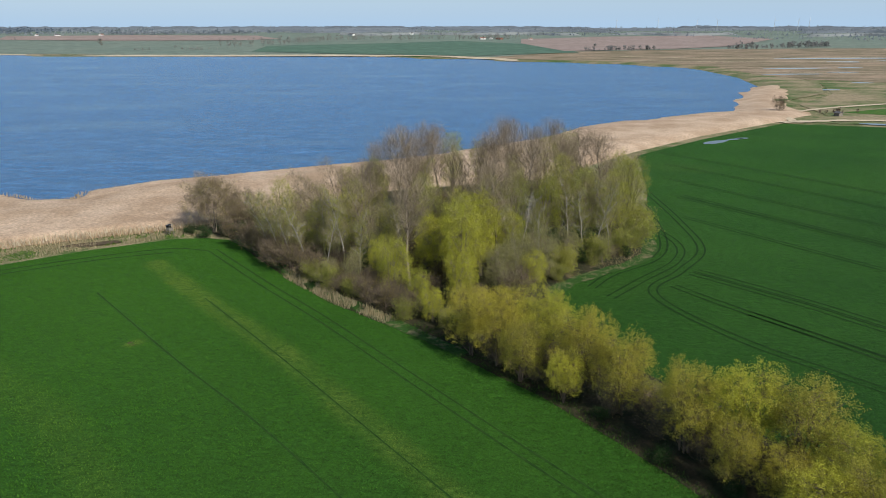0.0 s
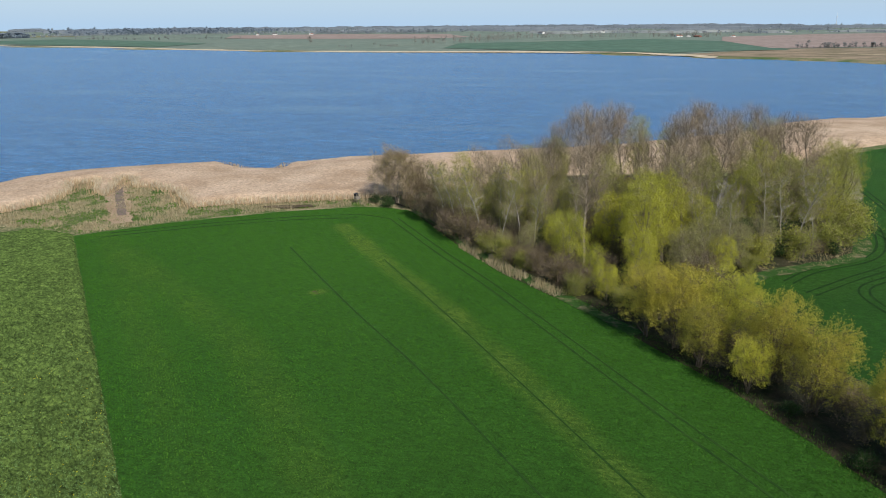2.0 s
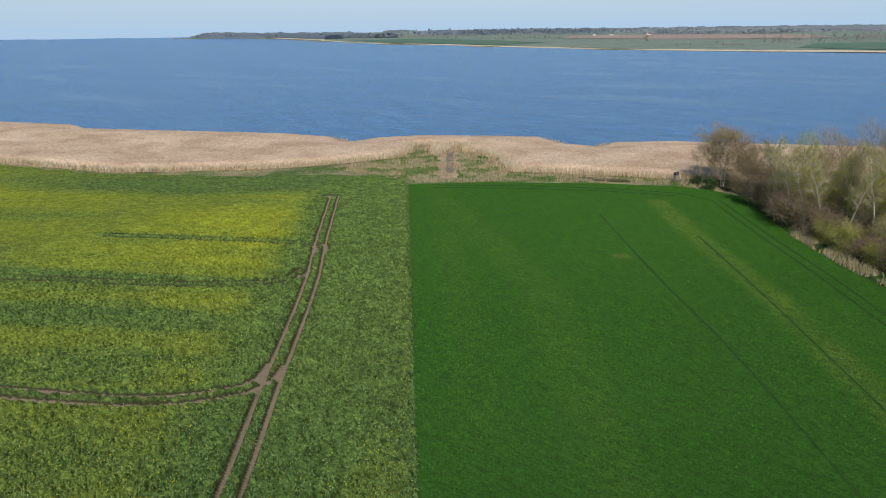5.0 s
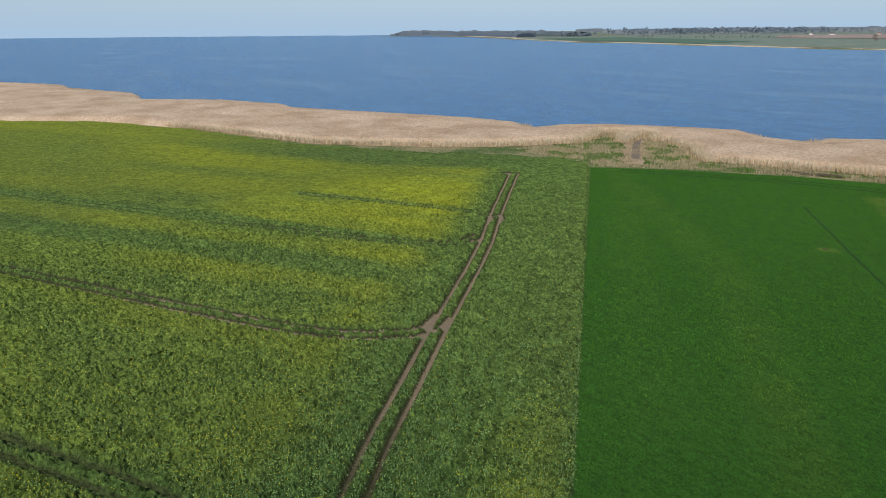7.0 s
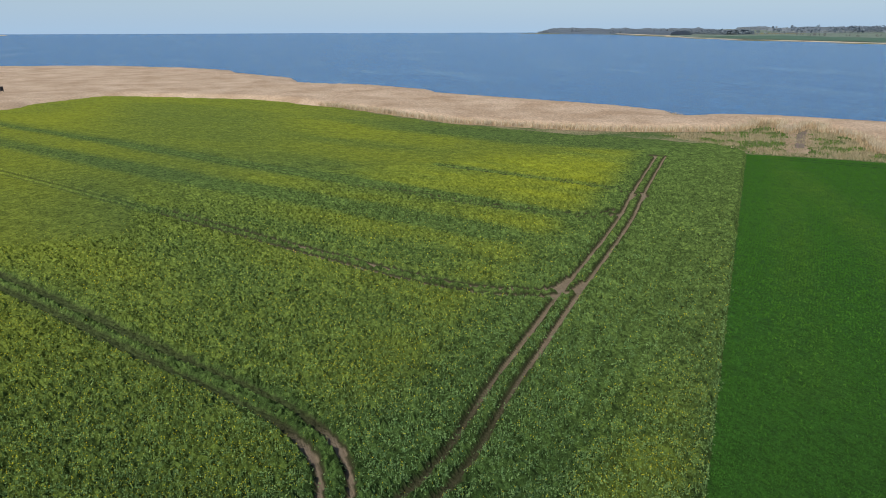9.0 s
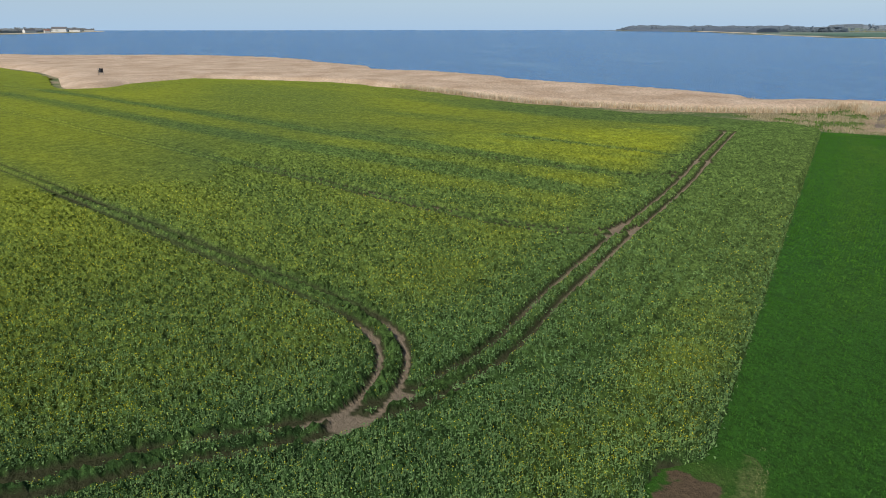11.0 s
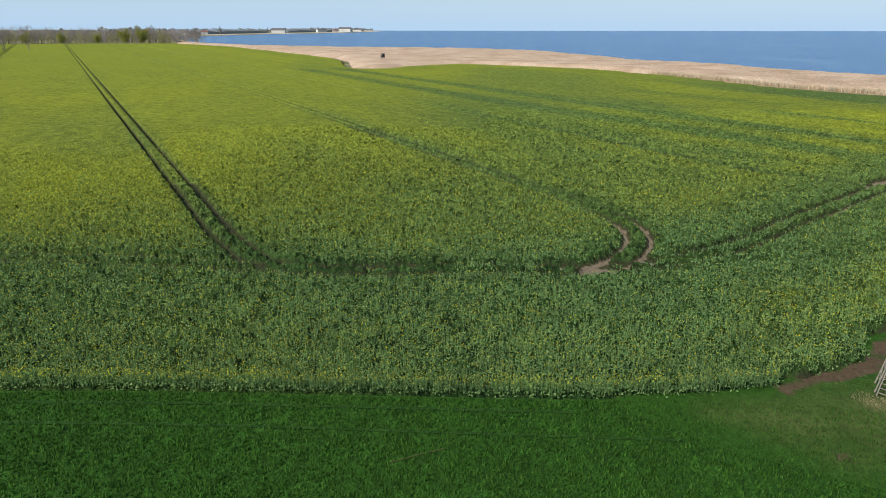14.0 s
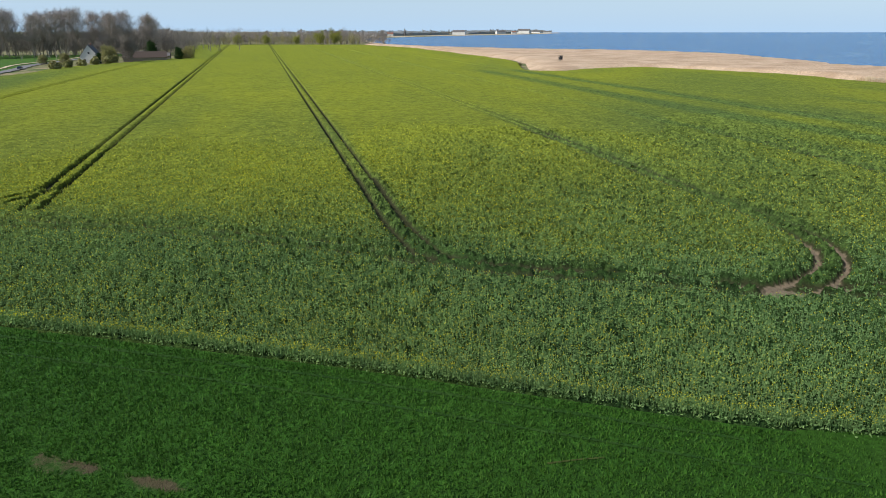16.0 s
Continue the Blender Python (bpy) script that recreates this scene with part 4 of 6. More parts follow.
wheat_tufts("wheat_tufts", (-136, 62, 22, 185), 290000, 14, WHEAT, M_WHEAT_TUFT, 0.22, 0.20, [q[0] for q in RUTS], "dense tufts of young winter wheat in drill rows", 0.55, pale_bands, lambda x, y: thinned(x, y, 91, 45, 85) | (streaks(x, y) > 0.5))
wheat_tufts("wheat_tufts", (-50, 62, -52, 100), 250000, 15, WHEAT, M_WHEAT_TUFT, 0.17, 0.13, [q[0] for q in RUTS], "short dense tufts of winter wheat beside the rape", 0.32, pale_bands,
            lambda x, y: thinned(x, y, 92, 88, 42) | (streaks(x, y) > 0.5) | (unmown(x, y) > 0.3) | (worn(x, y) > 0.2))

# reeds and margins --------------------------------------------------------
gx, gy, gq = grid(steps(-1250, 400, 1.9, -330, -60, 1.06, 14), steps(-600, 740, 1.9, 70, 290, 1.06, 14))
d0 = inside(gx, gy, REED)
nx, ny = (inside(gx + 0.05, gy, REED) - d0) / 0.05, (inside(gx, gy + 0.05, REED) - d0) / 0.05
bx, by = np.where(d0 < 0, gx - nx * d0, gx), np.where(d0 < 0, gy - ny * d0, gy)
gxy, gf, _ = used(np.stack([bx, by], 1), gq, (d0[gq].max(1) > 0))
jx, jy = gxy[:, 0], gxy[:, 1]
d = inside(jx, jy, REED)
d = d + (fractal(jx, jy, 14, 51) - 0.5) * 3 * smoothstep(0, 4, d)
w = inside(jx, jy, WATER)
rise = np.where(jy > 430, smoothstep(-0.2, 9, d) * 0.8, smoothstep(-0.2, 4.0, d))
landward = smoothstep(-6, -30, w)
h = ground_height(jx, jy) + (1.6 + 0.5 * landward) * rise * (0.85 + 0.3 * fractal(jx, jy, 18, 52)) + np.random.default_rng(54).uniform(-0.3, 0.3, len(jx)) * rise + 0.9 * smoothstep(-25, 2, w) * rise
h = np.maximum(h, -1.9 + 2.3 * rise)
structure("reed_belt", mesh_of("reed_belt", np.column_stack([jx, jy, h]), gf, M_REED, smooth=True), "broad belt of dry straw-coloured reed along the shore", "reed")


def reed_height(x, y):
    w = inside(x, y, WATER)
    return ground_height(x, y) + 1.3 + 0.9 * smoothstep(-25, 2, w)


def reed_stalks(name, region, count, seed, size, test, label):
    x, y, r = scatter(count, *region, seed)
    k = (inside(x, y, REED) > -3) & test(x, y)
    x, y = x[k], y[k]
    v, f = spikes(x, y, reed_height(x, y) - 0.9, r, size * r.uniform(1.2, 2.2, len(x)), 0.35 * r.uniform(0.5, 1.3, len(x)), 0.25)
    return tagged(new(name, mesh_of(name, v, f, M_REED_BLADE)), label, "reed", kind="stuff")


reed_stalks("reed_stalks", (-340, -60, 60, 290), 90000, 61, 0.75, lambda x, y: inside(x, y, REED) < 60, "pale dry reed stalks standing in the belt")
MARGIN = [(-172, 138), (-172, 155), (-182, 168), (-192, 192), (-180, 206), (-150, 198), (-138, 187), (-116, 174), (-97, 184), (-80, 194), (-66, 186), (-76, 183), (-96, 173), (-119, 155.5), (-136, 139), (-150, 141)]
tufts("dry_grass", (-195, -64, 136, 208), 65000, 62, MARGIN, M_DRY_GRASS, 0.85, 0.20, "bleached dry grass tussocks between field and reeds", "grass", 0.3, 0.0,
      lambda x, y: fractal(x, y, 5, 63) > 0.45)
tufts("margin_grass", (-195, -64, 136, 208), 30000, 64, MARGIN, M_GREEN_GRASS, 0.5, 0.3, "fresh green grass in the field margin", "grass", 0.3, 0.0,
      lambda x, y: fractal(x, y, 5, 63) < 0.47)
M_PALE_REED = blade_material("bleached_reed", (0.50, 0.42, 0.30), (0.66, 0.57, 0.44), 0.15)
tufts("reed_fringe", (-345, -62, 62, 215), 330000, 70, REED, M_PALE_REED, 1.9, 0.22, "bleached broken reed along the landward edge of the belt", "reed", -0.5, 0.3,
      lambda x, y: (inside(x, y, REED) < 9 * fractal(x, y, 6, 74)) & (inside(x, y, WATER) < -24))
ribbon("ditch_bank", [(-169.5, 194), (-152, 173.5), (-131.5, 150)], 6.0, M_BANK, "straw-coloured banks of the drainage ditch", 0.25, "ditch")
ribbon("ditch", [(-169.5, 195), (-153, 175.5), (-137, 157)], 2.4, M_MUD, "muddy grey-brown drainage ditch", 0.32, "ditch")
patch("mud_patch", [(-104, 175), (-99, 178), (-90, 181), (-88, 179), (-96, 175)], M_SOIL, "bare brown mud at the edge of the reeds", 0.3, 1.0, "ground")
STRIP = [(-40, 154), (-24, 136), (-12, 125.5), (-9, 127), (-21, 138.5), (-36, 156)]
tufts("dry_grass", (-42, -6, 122, 158), 22000, 65, STRIP, M_DRY_GRASS, 1.25, 0.13, "tall bleached grass strip along the wood", "grass", 0.0, 0.1,
      lambda x, y: fractal(x, y, 6, 66) > 0.36)
ribbon("field_margin", [(-58, 182), (-48, 170.5), (-37, 155.5), (-20.5, 137), (-6.5, 122.5), (4.0, 112)], 3.0, M_MARGIN, "grassy margin between wheat and wood", 0.2, "ground")
ribbon("field_margin", [(24, 129), (25, 142), (30, 149), (37, 154.5), (50, 164.5), (55.5, 175), (58.5, 193)], 3.6, M_MARGIN, "grass and dead leaves along the wood edge", 0.2, "ground")
FOOT = [(-8, 124), (3, 113), (14, 98), (23, 86), (27, 79), (41, 55.5), (44, 57), (31, 79.5), (26, 88), (17, 100), (6, 114), (-5, 126)]
tufts("margin_grass", (-8, 46, 54, 128), 26000, 69, FOOT, M_GREEN_GRASS, 0.4, 0.16, "rough green grass at the foot of the hedge", "grass", 0.0, 0.1)
EDGE_E = [(22, 140), (29, 146), (37, 154), (51, 164), (57, 174), (60, 193), (54, 192), (50, 176), (44, 168), (33, 158), (24, 150)]
tufts("dry_grass", (20, 62, 138, 195), 16000, 67, EDGE_E, M_DRY_GRASS, 0.36, 0.15, "dry grass and brush along the wood edge", "grass", 0.0, 0.1,
      lambda x, y: fractal(x, y, 5, 68) > 0.48)

# trees --------------------------------------------------------------------


def prisms(segs):
    """Three-sided tapered limbs from an array of (p0, p1, r0, r1)."""
    s = np.asarray(segs, float)
    a, b, r0, r1 = s[:, 0:3], s[:, 3:6], s[:, 6:7], s[:, 7:8]
    d = b - a
    d /= np.maximum(np.linalg.norm(d, axis=1), 1e-6)[:, None]
    side = np.cross(d, np.where(np.abs(d[:, 2:3]) > 0.9, [[1.0, 0, 0]], [[0, 0, 1.0]]))
    side /= np.linalg.norm(side, axis=1)[:, None]
    other = np.cross(d, side)
    ring = [np.cos(k) * side + np.sin(k) * other for k in (0, 2.0944, 4.1888)]
    v = np.stack([a + r0 * q for q in ring] + [b + r1 * q for q in ring], 1).reshape(-1, 3)
    base = (np.arange(len(s)) * 6)[:, None]
    f = np.concatenate([base + np.array([k, (k + 1) % 3, (k + 1) % 3 + 3, k + 3]) for k in range(3)])
    return v, f


def unit(v):
    return v / np.maximum(np.linalg.norm(v, axis=-1, keepdims=True), 1e-6)


def grow(seed, height, radius, stems=1, limbs=22, twigs=9, bare=0.25, upward=0.6, thick=0.013, droop=0.0, low=0.28):
    """Limbs of a tree as segments, and the ends of its twigs."""
    r = np.random.default_rng(seed)
    segs, fine, ends, ways = [], [], [], []
    for s in range(stems):
        lean = unit(np.array([*(r.normal(0, 0.28 if stems > 1 else 0.06, 2)), 1.0]))
        p = np.array([*(r.normal(0, 0.35 if stems > 1 else 0.0, 2)), -0.3])
        tall = height * (0.93 if s == 0 else r.uniform(0.7, 0.92))
        n = 9
        rad = height * thick * (1.0 if stems == 1 else 0.7)
        trunk = [p]
        for k in range(n):
            lean = unit(lean + np.array([*(r.normal(0, 0.07, 2)), 0.05]))
            trunk.append(trunk[-1] + lean * tall / n)
        for k in range(n):
            segs.append([*trunk[k], *trunk[k + 1], rad * (1 - k / n) ** 0.8 + 0.02, rad * (1 - (k + 1) / n) ** 0.8 + 0.015])
        for j in range(max(5, limbs // stems)):
            f = low + (0.97 - low) * ((j + r.uniform(0, 1)) / max(5, limbs // stems))
            k = min(n - 1, int(f * n))
            q = trunk[k] + (trunk[k + 1] - trunk[k]) * (f * n - k)
            a = r.uniform(0, 2 * np.pi)
            span = radius * (np.sin(np.pi * (0.18 + 0.80 * (f - low) / (1 - low))) ** 0.6) * r.uniform(0.6, 1.08)
            way = unit(np.array([np.cos(a), np.sin(a), upward * r.uniform(0.5, 1.4)]))
            lr = max(0.025, rad * (1 - f) * 0.55)
            m = 4
            limb = [q]
            for i in range(m):
                way = unit(way + np.array([*(r.normal(0, 0.16, 2)), r.normal(0.06 - droop, 0.12)]))
                limb.append(limb[-1] + way * span / m)
                segs.append([*limb[-2], *limb[-1], lr * (1 - i / m) + 0.012, lr * (1 - (i + 1) / m) + 0.008])
            for i in range(twigs):
                g = bare + (1 - bare) * r.uniform(0, 1)
                i0 = min(m - 1, int(g * m))
                c = limb[i0] + (limb[i0 + 1] - limb[i0]) * (g * m - i0)
                w = unit(way * 0.6 + r.normal(0, 0.6, 3) + np.array([0, 0, upward * 0.5 - droop]))
                e = c + w * radius * r.uniform(0.16, 0.36)
                fine.append([*c, *e])
                ends.append(e)
                ways.append(w)
    return np.array(segs), np.array(fine), np.array(ends), np.array(ways), r


def twig_fan(ends, ways, r, count, length, width):
    """Fine twigs: slim triangles from the branch ends."""
    n = len(ends) * count
    e = np.repeat(ends, count, 0) + r.normal(0, length * 0.28, (n, 3))
    w = unit(np.repeat(ways, count, 0) * 0.8 + r.normal(0, 0.55, (n, 3)) + [0, 0, 0.25]) * length * r.uniform(0.5, 1.2, (n, 1))
    s = unit(np.cross(w, r.normal(size=(n, 3)))) * width
    v = np.stack([e - s, e + s, e + w], 1).reshape(-1, 3)
    return v, np.arange(n * 3).reshape(n, 3)


def leaf_clumps(ends, ways, r, count, spread, size, hang=0.0):
    n = len(ends) * count
    c = np.repeat(ends, count, 0) - np.repeat(ways, count, 0) * r.uniform(0, 1.0, (n, 1)) * spread * 1.2 + r.normal(0, spread, (n, 3)) * [1, 1, 0.8]
    c[:, 2] -= hang * r.uniform(0, 1, n) ** 2
    c[:, 2] = np.maximum(c[:, 2], 0.15)
    return chips(c[:, 0], c[:, 1], c[:, 2], r, size * r.uniform(0.6, 1.35, n), 0.9, True)


def tree(name, seed, label, category, bark, crown_mats, fans=0, fan_len=1.2, fan_w=0.018, leaves=0, spread=0.5, size=0.3, hang=0.0, group="", **shape):
    """A tree: trunk with limbs, and a crown of twigs or leaves."""
    segs, fine, ends, ways, r = grow(seed, **shape)
    ob = thing(name, Matrix(), label, category, group)
    a, b = fine[:, :3], fine[:, 3:]
    s = unit(np.cross(b - a, r.normal(size=a.shape))) * (0.02 + shape["height"] * 0.0012)
    v, f = merge(prisms(segs), (np.stack([a - s, a + s, b], 1).reshape(-1, 3), np.arange(len(a) * 3).reshape(-1, 3)))
    part("trunk", mesh_of("trunk", v, f, bark), bark, ob)
    pieces, slots = [], []
    if fans:
        pieces.append(twig_fan(ends, ways, r, fans, fan_len, fan_w))
        slots.append(np.zeros(len(pieces[-1][1])))
    if leaves:
        pieces.append(leaf_clumps(ends, ways, r, leaves, spread, size, hang))
        slots.append(np.ones(len(pieces[-1][1])))
    v, f = merge(*pieces)
    part("crown", mesh_of("crown", v, f, crown_mats, np.concatenate(slots)), crown_mats[0], ob)
    return ob


def leafy_tree(name, seed, label, bark, mats, height, radius, lobes=18, sprays=80, each=12, size=0.2, stems=3, low=0.25, stretch=1.0, hang=0.0, reach=0.9, narrow=0.7, group="", category="tree"):
    """A tree in young leaf: stems and limbs that carry rounded lobes of leafy sprays, with gaps between them."""
    r = np.random.default_rng(seed)
    ob = thing(name, Matrix(), label, category, group)
    base = np.column_stack([r.normal(0, 0.3, (stems, 2)), np.full(stems, -0.3)])
    lean = r.normal(0, 0.16, (stems, 2)) * radius
    segs, sticks, leaf_at = [], [], []
    rad = height * 0.012

    def along(i, f):
        return base[i] + np.array([lean[i, 0] * f ** 1.4, lean[i, 1] * f ** 1.4, height * 0.86 * f])
    for i in range(stems):
        for k in range(7):
            segs.append([*along(i, k / 7), *along(i, (k + 1) / 7), rad * (1 - k / 7) + 0.025, rad * (1 - (k + 1) / 7) + 0.02])
    for k in range(lobes):
        f = (k + r.uniform(0.2, 0.8)) / lobes
        a = k * 2.39996 + r.normal(0, 0.4)
        out = radius * narrow * math.sqrt(1.0 - 0.94 * f ** 2.5) * (0.72 + 0.5 * f) * r.uniform(0.5, 1.05)
        c = np.array([math.cos(a) * out, math.sin(a) * out, height * (low + 0.06 + (0.86 - low) * f)])
        size_k = radius * r.uniform(0.32, 0.50)
        i = int(np.argmin(np.linalg.norm(lean * f - c[:2], axis=1)))
        q = along(i, max(0.06, f * 0.72))
        mid = (q + c) / 2 + r.normal(0, 0.25, 3)
        segs.append([*q, *mid, rad * 0.45 + 0.02, rad * 0.3 + 0.015])
        segs.append([*mid, *c, rad * 0.3 + 0.015, 0.02])
        d = unit(r.normal(size=(sprays, 3)) + [0.35 * math.cos(a), 0.35 * math.sin(a), 0.35])
        p0 = c + d * size_k * r.uniform(0.45, 1.0, (sprays, 1)) * [1, 1, stretch] * (0.82 + 0.36 * r.uniform(0, 1, (sprays, 1)))
        w = unit(d * 0.8 + r.normal(0, 0.35, (sprays, 3)) + [0, 0, 0.45 - hang]) * reach * r.uniform(0.5, 1.2, (sprays, 1))
        sticks.append(np.concatenate([c + (p0 - c) * 0.25, p0 + w * 0.6], 1)[::3])
        u = r.uniform(0, 1, (sprays, each, 1))
        leaf_at.append((p0[:, None] + w[:, None] * u + r.normal(0, 0.10 + size * 0.5, (sprays, each, 3)) - [0, 0, 0.5 * max(hang, 0)] * u * u).reshape(-1, 3))
    st = np.concatenate(sticks)
    a, b = st[:, :3], st[:, 3:]
    side = unit(np.cross(b - a, r.normal(size=a.shape))) * 0.03
    v, f = merge(prisms(segs), (np.stack([a - side, a + side, b], 1).reshape(-1, 3), np.arange(len(a) * 3).reshape(-1, 3)))
    part("trunk", mesh_of("trunk", v, f, bark), bark, ob)
    c = np.concatenate(leaf_at)
    c[:, 2] = np.maximum(c[:, 2], 0.2)
    v, f = chips(c[:, 0], c[:, 1], c[:, 2], r, size * r.uniform(0.6, 1.35, len(c)), 0.9, True)
    part("crown", mesh_of("crown", v, f, mats), mats, ob)
    return ob


def plant(ob, spots, seed, wide=0.12):
    """Copies of a tree at (x, y, scale) spots; the first one moves there itself."""
    r = np.random.default_rng(seed)
    z = ground_height(np.array([s[0] for s in spots], float), np.array([s[1] for s in spots], float))
    first = None
    for (x, y, s), h in zip(spots, z):
        m = pose(x, y, float(h), r.uniform(-2, 2), r.uniform(-2, 2), r.uniform(0, 360))
        if first is None:
            first, c = (m, s), ob
            continue
        c = copy_thing(ob, m)
        c.scale = (s * r.uniform(1 - wide, 1 + wide), s * r.uniform(1 - wide, 1 + wide), s)
    ob.matrix_basis = first[0]
    ob.scale = (first[1],) * 3


def fill(count, seed, lo, hi, margin=5.0):
    """Further spots inside the wood, spaced apart."""
    r = np.random.default_rng(seed)
    out = []
    while len(out) < count:
        x, y = r.uniform(-56, 58), r.uniform(136, 236)
        if inside(np.array([x]), np.array([y]), WOOD)[0] > margin and all((x - a) ** 2 + (y - b) ** 2 > 20 for a, b, c in out):
            out.append((x, y, r.uniform(lo, hi) * (0.84 if x < -14 else 1.0)))
    return out


WILLOWS = "yellow-green willows of the hedge"
WOODS = "trees of the shore wood"
hedge = [(5, 112, 0.86), (9.5, 108, 0.95), (17, 108, 0.98), (13, 102, 0.72), (22, 99, 0.98), (19, 95, 0.62), (27, 92, 0.9), (33.5, 82.5, 0.92), (40, 79.5, 1.0), (37, 74, 0.66), (46, 76, 1.0), (47.5, 68.5, 0.85), (41, 69, 0.62), (53, 64, 0.85), (41, 62, 0.8), (46, 60, 0.9)]
a_ = leafy_tree("willow", 101, "yellow-green willow breaking into leaf beside the field", M_TWIG_DARK, M_WILLOW, 14.4, 6.0, 24, 84, 12, 0.20, 4, 0.27, group=WILLOWS)
plant(a_, hedge[0::3], 1)
a_ = leafy_tree("willow", 102, "broad golden-green willow with many stems in the hedge", M_TWIG_DARK, M_WILLOW, 14.2, 6.2, 23, 88, 12, 0.20, 5, 0.30, group=WILLOWS)
plant(a_, hedge[1::3], 2)
a_ = leafy_tree("willow", 103, "green-gold willow with bare lower branches in the hedge", M_TWIG_DARK, M_WILLOW_GREEN, 14.0, 5.8, 21, 80, 12, 0.20, 3, 0.33, group=WILLOWS)
plant(a_, hedge[2::3], 3)
a_ = leafy_tree("weeping_willow", 104, "tall yellow-green willow with hanging foliage at the wood's edge", M_BARK, M_WILLOW_GREEN, 20.5, 5.6, 26, 80, 13, 0.22, 2, 0.18, 1.35, 0.8, 1.3, group=WOODS)
plant(a_, [(4.0, 143, 1.0), (9, 153, 0.98)], 4)
a_ = leafy_tree("weeping_willow", 105, "leaning yellow-green willow with drooping branches", M_BARK, M_WILLOW_GREEN, 13, 4.4, 18, 64, 12, 0.21, 3, 0.14, 1.2, 0.7, 1.2, group=WOODS)
plant(a_, [(-10.5, 140, 1.0), (3.5, 134, 0.9), (16, 158, 1.1), (-2, 152, 1.15), (28, 181, 1.25), (-24, 170, 1.2), (41, 186, 1.2), (-5.5, 133, 0.7), (-2, 126.5, 0.55), (20.5, 143.5, 0.72), (-14, 148.5, 0.85)], 5)
a_ = tree("poplar", 106, "tall bare poplar with fine brownish twigs", "tree", M_BARK, [M_TWIG, M_BUD], 8, 2.6, 0.022, 5, 0.9, 0.16, 0.0, WOODS,
          height=29, radius=8.0, limbs=32, twigs=10, upward=1.2, low=0.42)
plant(a_, [(-12, 177, 1.04), (0.7, 203, 1.0), (11, 190, 0.98), (44, 210, 0.92), (31, 206, 0.95), (-7, 192, 0.95), (37, 196, 0.9), (50, 203, 0.9), (20, 212, 0.95), (-22, 188, 0.75)] + fill(8, 31, 0.85, 1.0, 16), 6)
a_ = tree("poplar", 107, "bare grey-twigged poplar beginning to bud", "tree", M_BARK, [M_TWIG, M_BUD], 6, 2.2, 0.022, 12, 0.9, 0.17, 0.0, WOODS,
          height=25.5, radius=6.2, stems=2, limbs=34, twigs=9, upward=1.0, low=0.3)
plant(a_, [(-33, 184, 0.78), (-18, 166, 0.95), (6, 176, 1.0), (26, 188, 1.02), (47, 192, 0.95), (-38, 172, 0.72), (41, 220, 0.95), (-2, 166, 0.9), (-28, 200, 0.78)] + fill(6, 32, 0.8, 1.0, 12), 7)
a_ = tree("birch", 108, "slender white-stemmed birch, still nearly leafless", "tree", M_BIRCH, [M_TWIG, M_OLIVE], 4, 1.6, 0.020, 18, 0.6, 0.18, 0.4, WOODS,
          height=20.5, radius=3.6, limbs=26, twigs=8, upward=0.8, thick=0.009, droop=0.05, low=0.32)
plant(a_, [(-44, 166, 0.95), (-41, 164, 1.0), (-38, 161, 0.9), (-33, 158, 1.05), (-28, 154, 1.0), (-24, 158, 1.08), (-19, 151, 0.95), (18, 157, 0.95), (13, 160, 0.9), (24, 159, 0.92), (36, 166, 1.05), (40, 169, 1.1), (44, 172, 1.05), (32, 170, 1.0), (-30, 167, 1.0), (-9, 155, 0.95), (8, 164, 1.0)] + fill(4, 33, 1.0, 1.2, 6), 8)
a_ = leafy_tree("alder", 109, "tall olive-green tree in early leaf at the wood's edge", M_BARK, M_OLIVE, 21.5, 4.8, 24, 62, 11, 0.20, 2, 0.16, 1.5, -0.2, 1.2, group=WOODS)
plant(a_, [(49, 181, 1.05), (53, 188, 1.0), (45, 176, 0.95), (51, 196, 1.02), (38, 180, 0.95), (-20, 195, 0.95), (3, 158, 0.92), (-13, 158, 0.72), (-31, 165, 0.72), (-24, 176, 0.85), (-40, 178, 0.65), (12, 170, 0.95), (27, 176, 0.9), (33, 187, 1.05), (-5, 181, 0.85)] + fill(13, 34, 0.8, 1.05, 7), 9)
a_ = leafy_tree("sallow", 110, "grey-green sallow bush in bud", M_BARK, M_SALLOW, 11.5, 5.2, 20, 66, 10, 0.18, 5, 0.10, 1.0, -0.1, 1.0, group=WOODS)
plant(a_, [(17, 147.5, 1.0), (22, 150, 1.05), (12.5, 144, 0.9), (-20, 145, 0.72), (-26, 147, 0.55), (30, 160, 0.85), (-47, 176, 0.8), (-15, 156, 0.9), (-36, 168, 0.95), (-27, 163, 1.0), (14, 139, 0.6), (40, 163, 0.6)] + fill(7, 35, 0.8, 1.15, 6), 10)
a_ = tree("hawthorn", 111, "round brown-twigged hawthorn at the field's edge", "tree", M_BARK, [M_TWIG, M_BUD], 32, 1.2, 0.018, 44, 0.5, 0.13, 0.0, WOODS,
          height=9.8, radius=6.6, stems=3, limbs=36, twigs=9, upward=0.5, low=0.2)
plant(a_, [(-65.5, 189, 1.5), (-58, 193, 1.1)], 11)
a_ = tree("thicket", 112, "tangled dark brown thicket of leafless brush", "bush", M_TWIG_DARK, [M_TWIG_DARK, M_BUD], 6, 1.3, 0.030, 3, 0.55, 0.22, 0.0, "brush under the trees",
          height=5.2, radius=3.6, stems=6, limbs=36, twigs=7, upward=0.8, low=0.08)
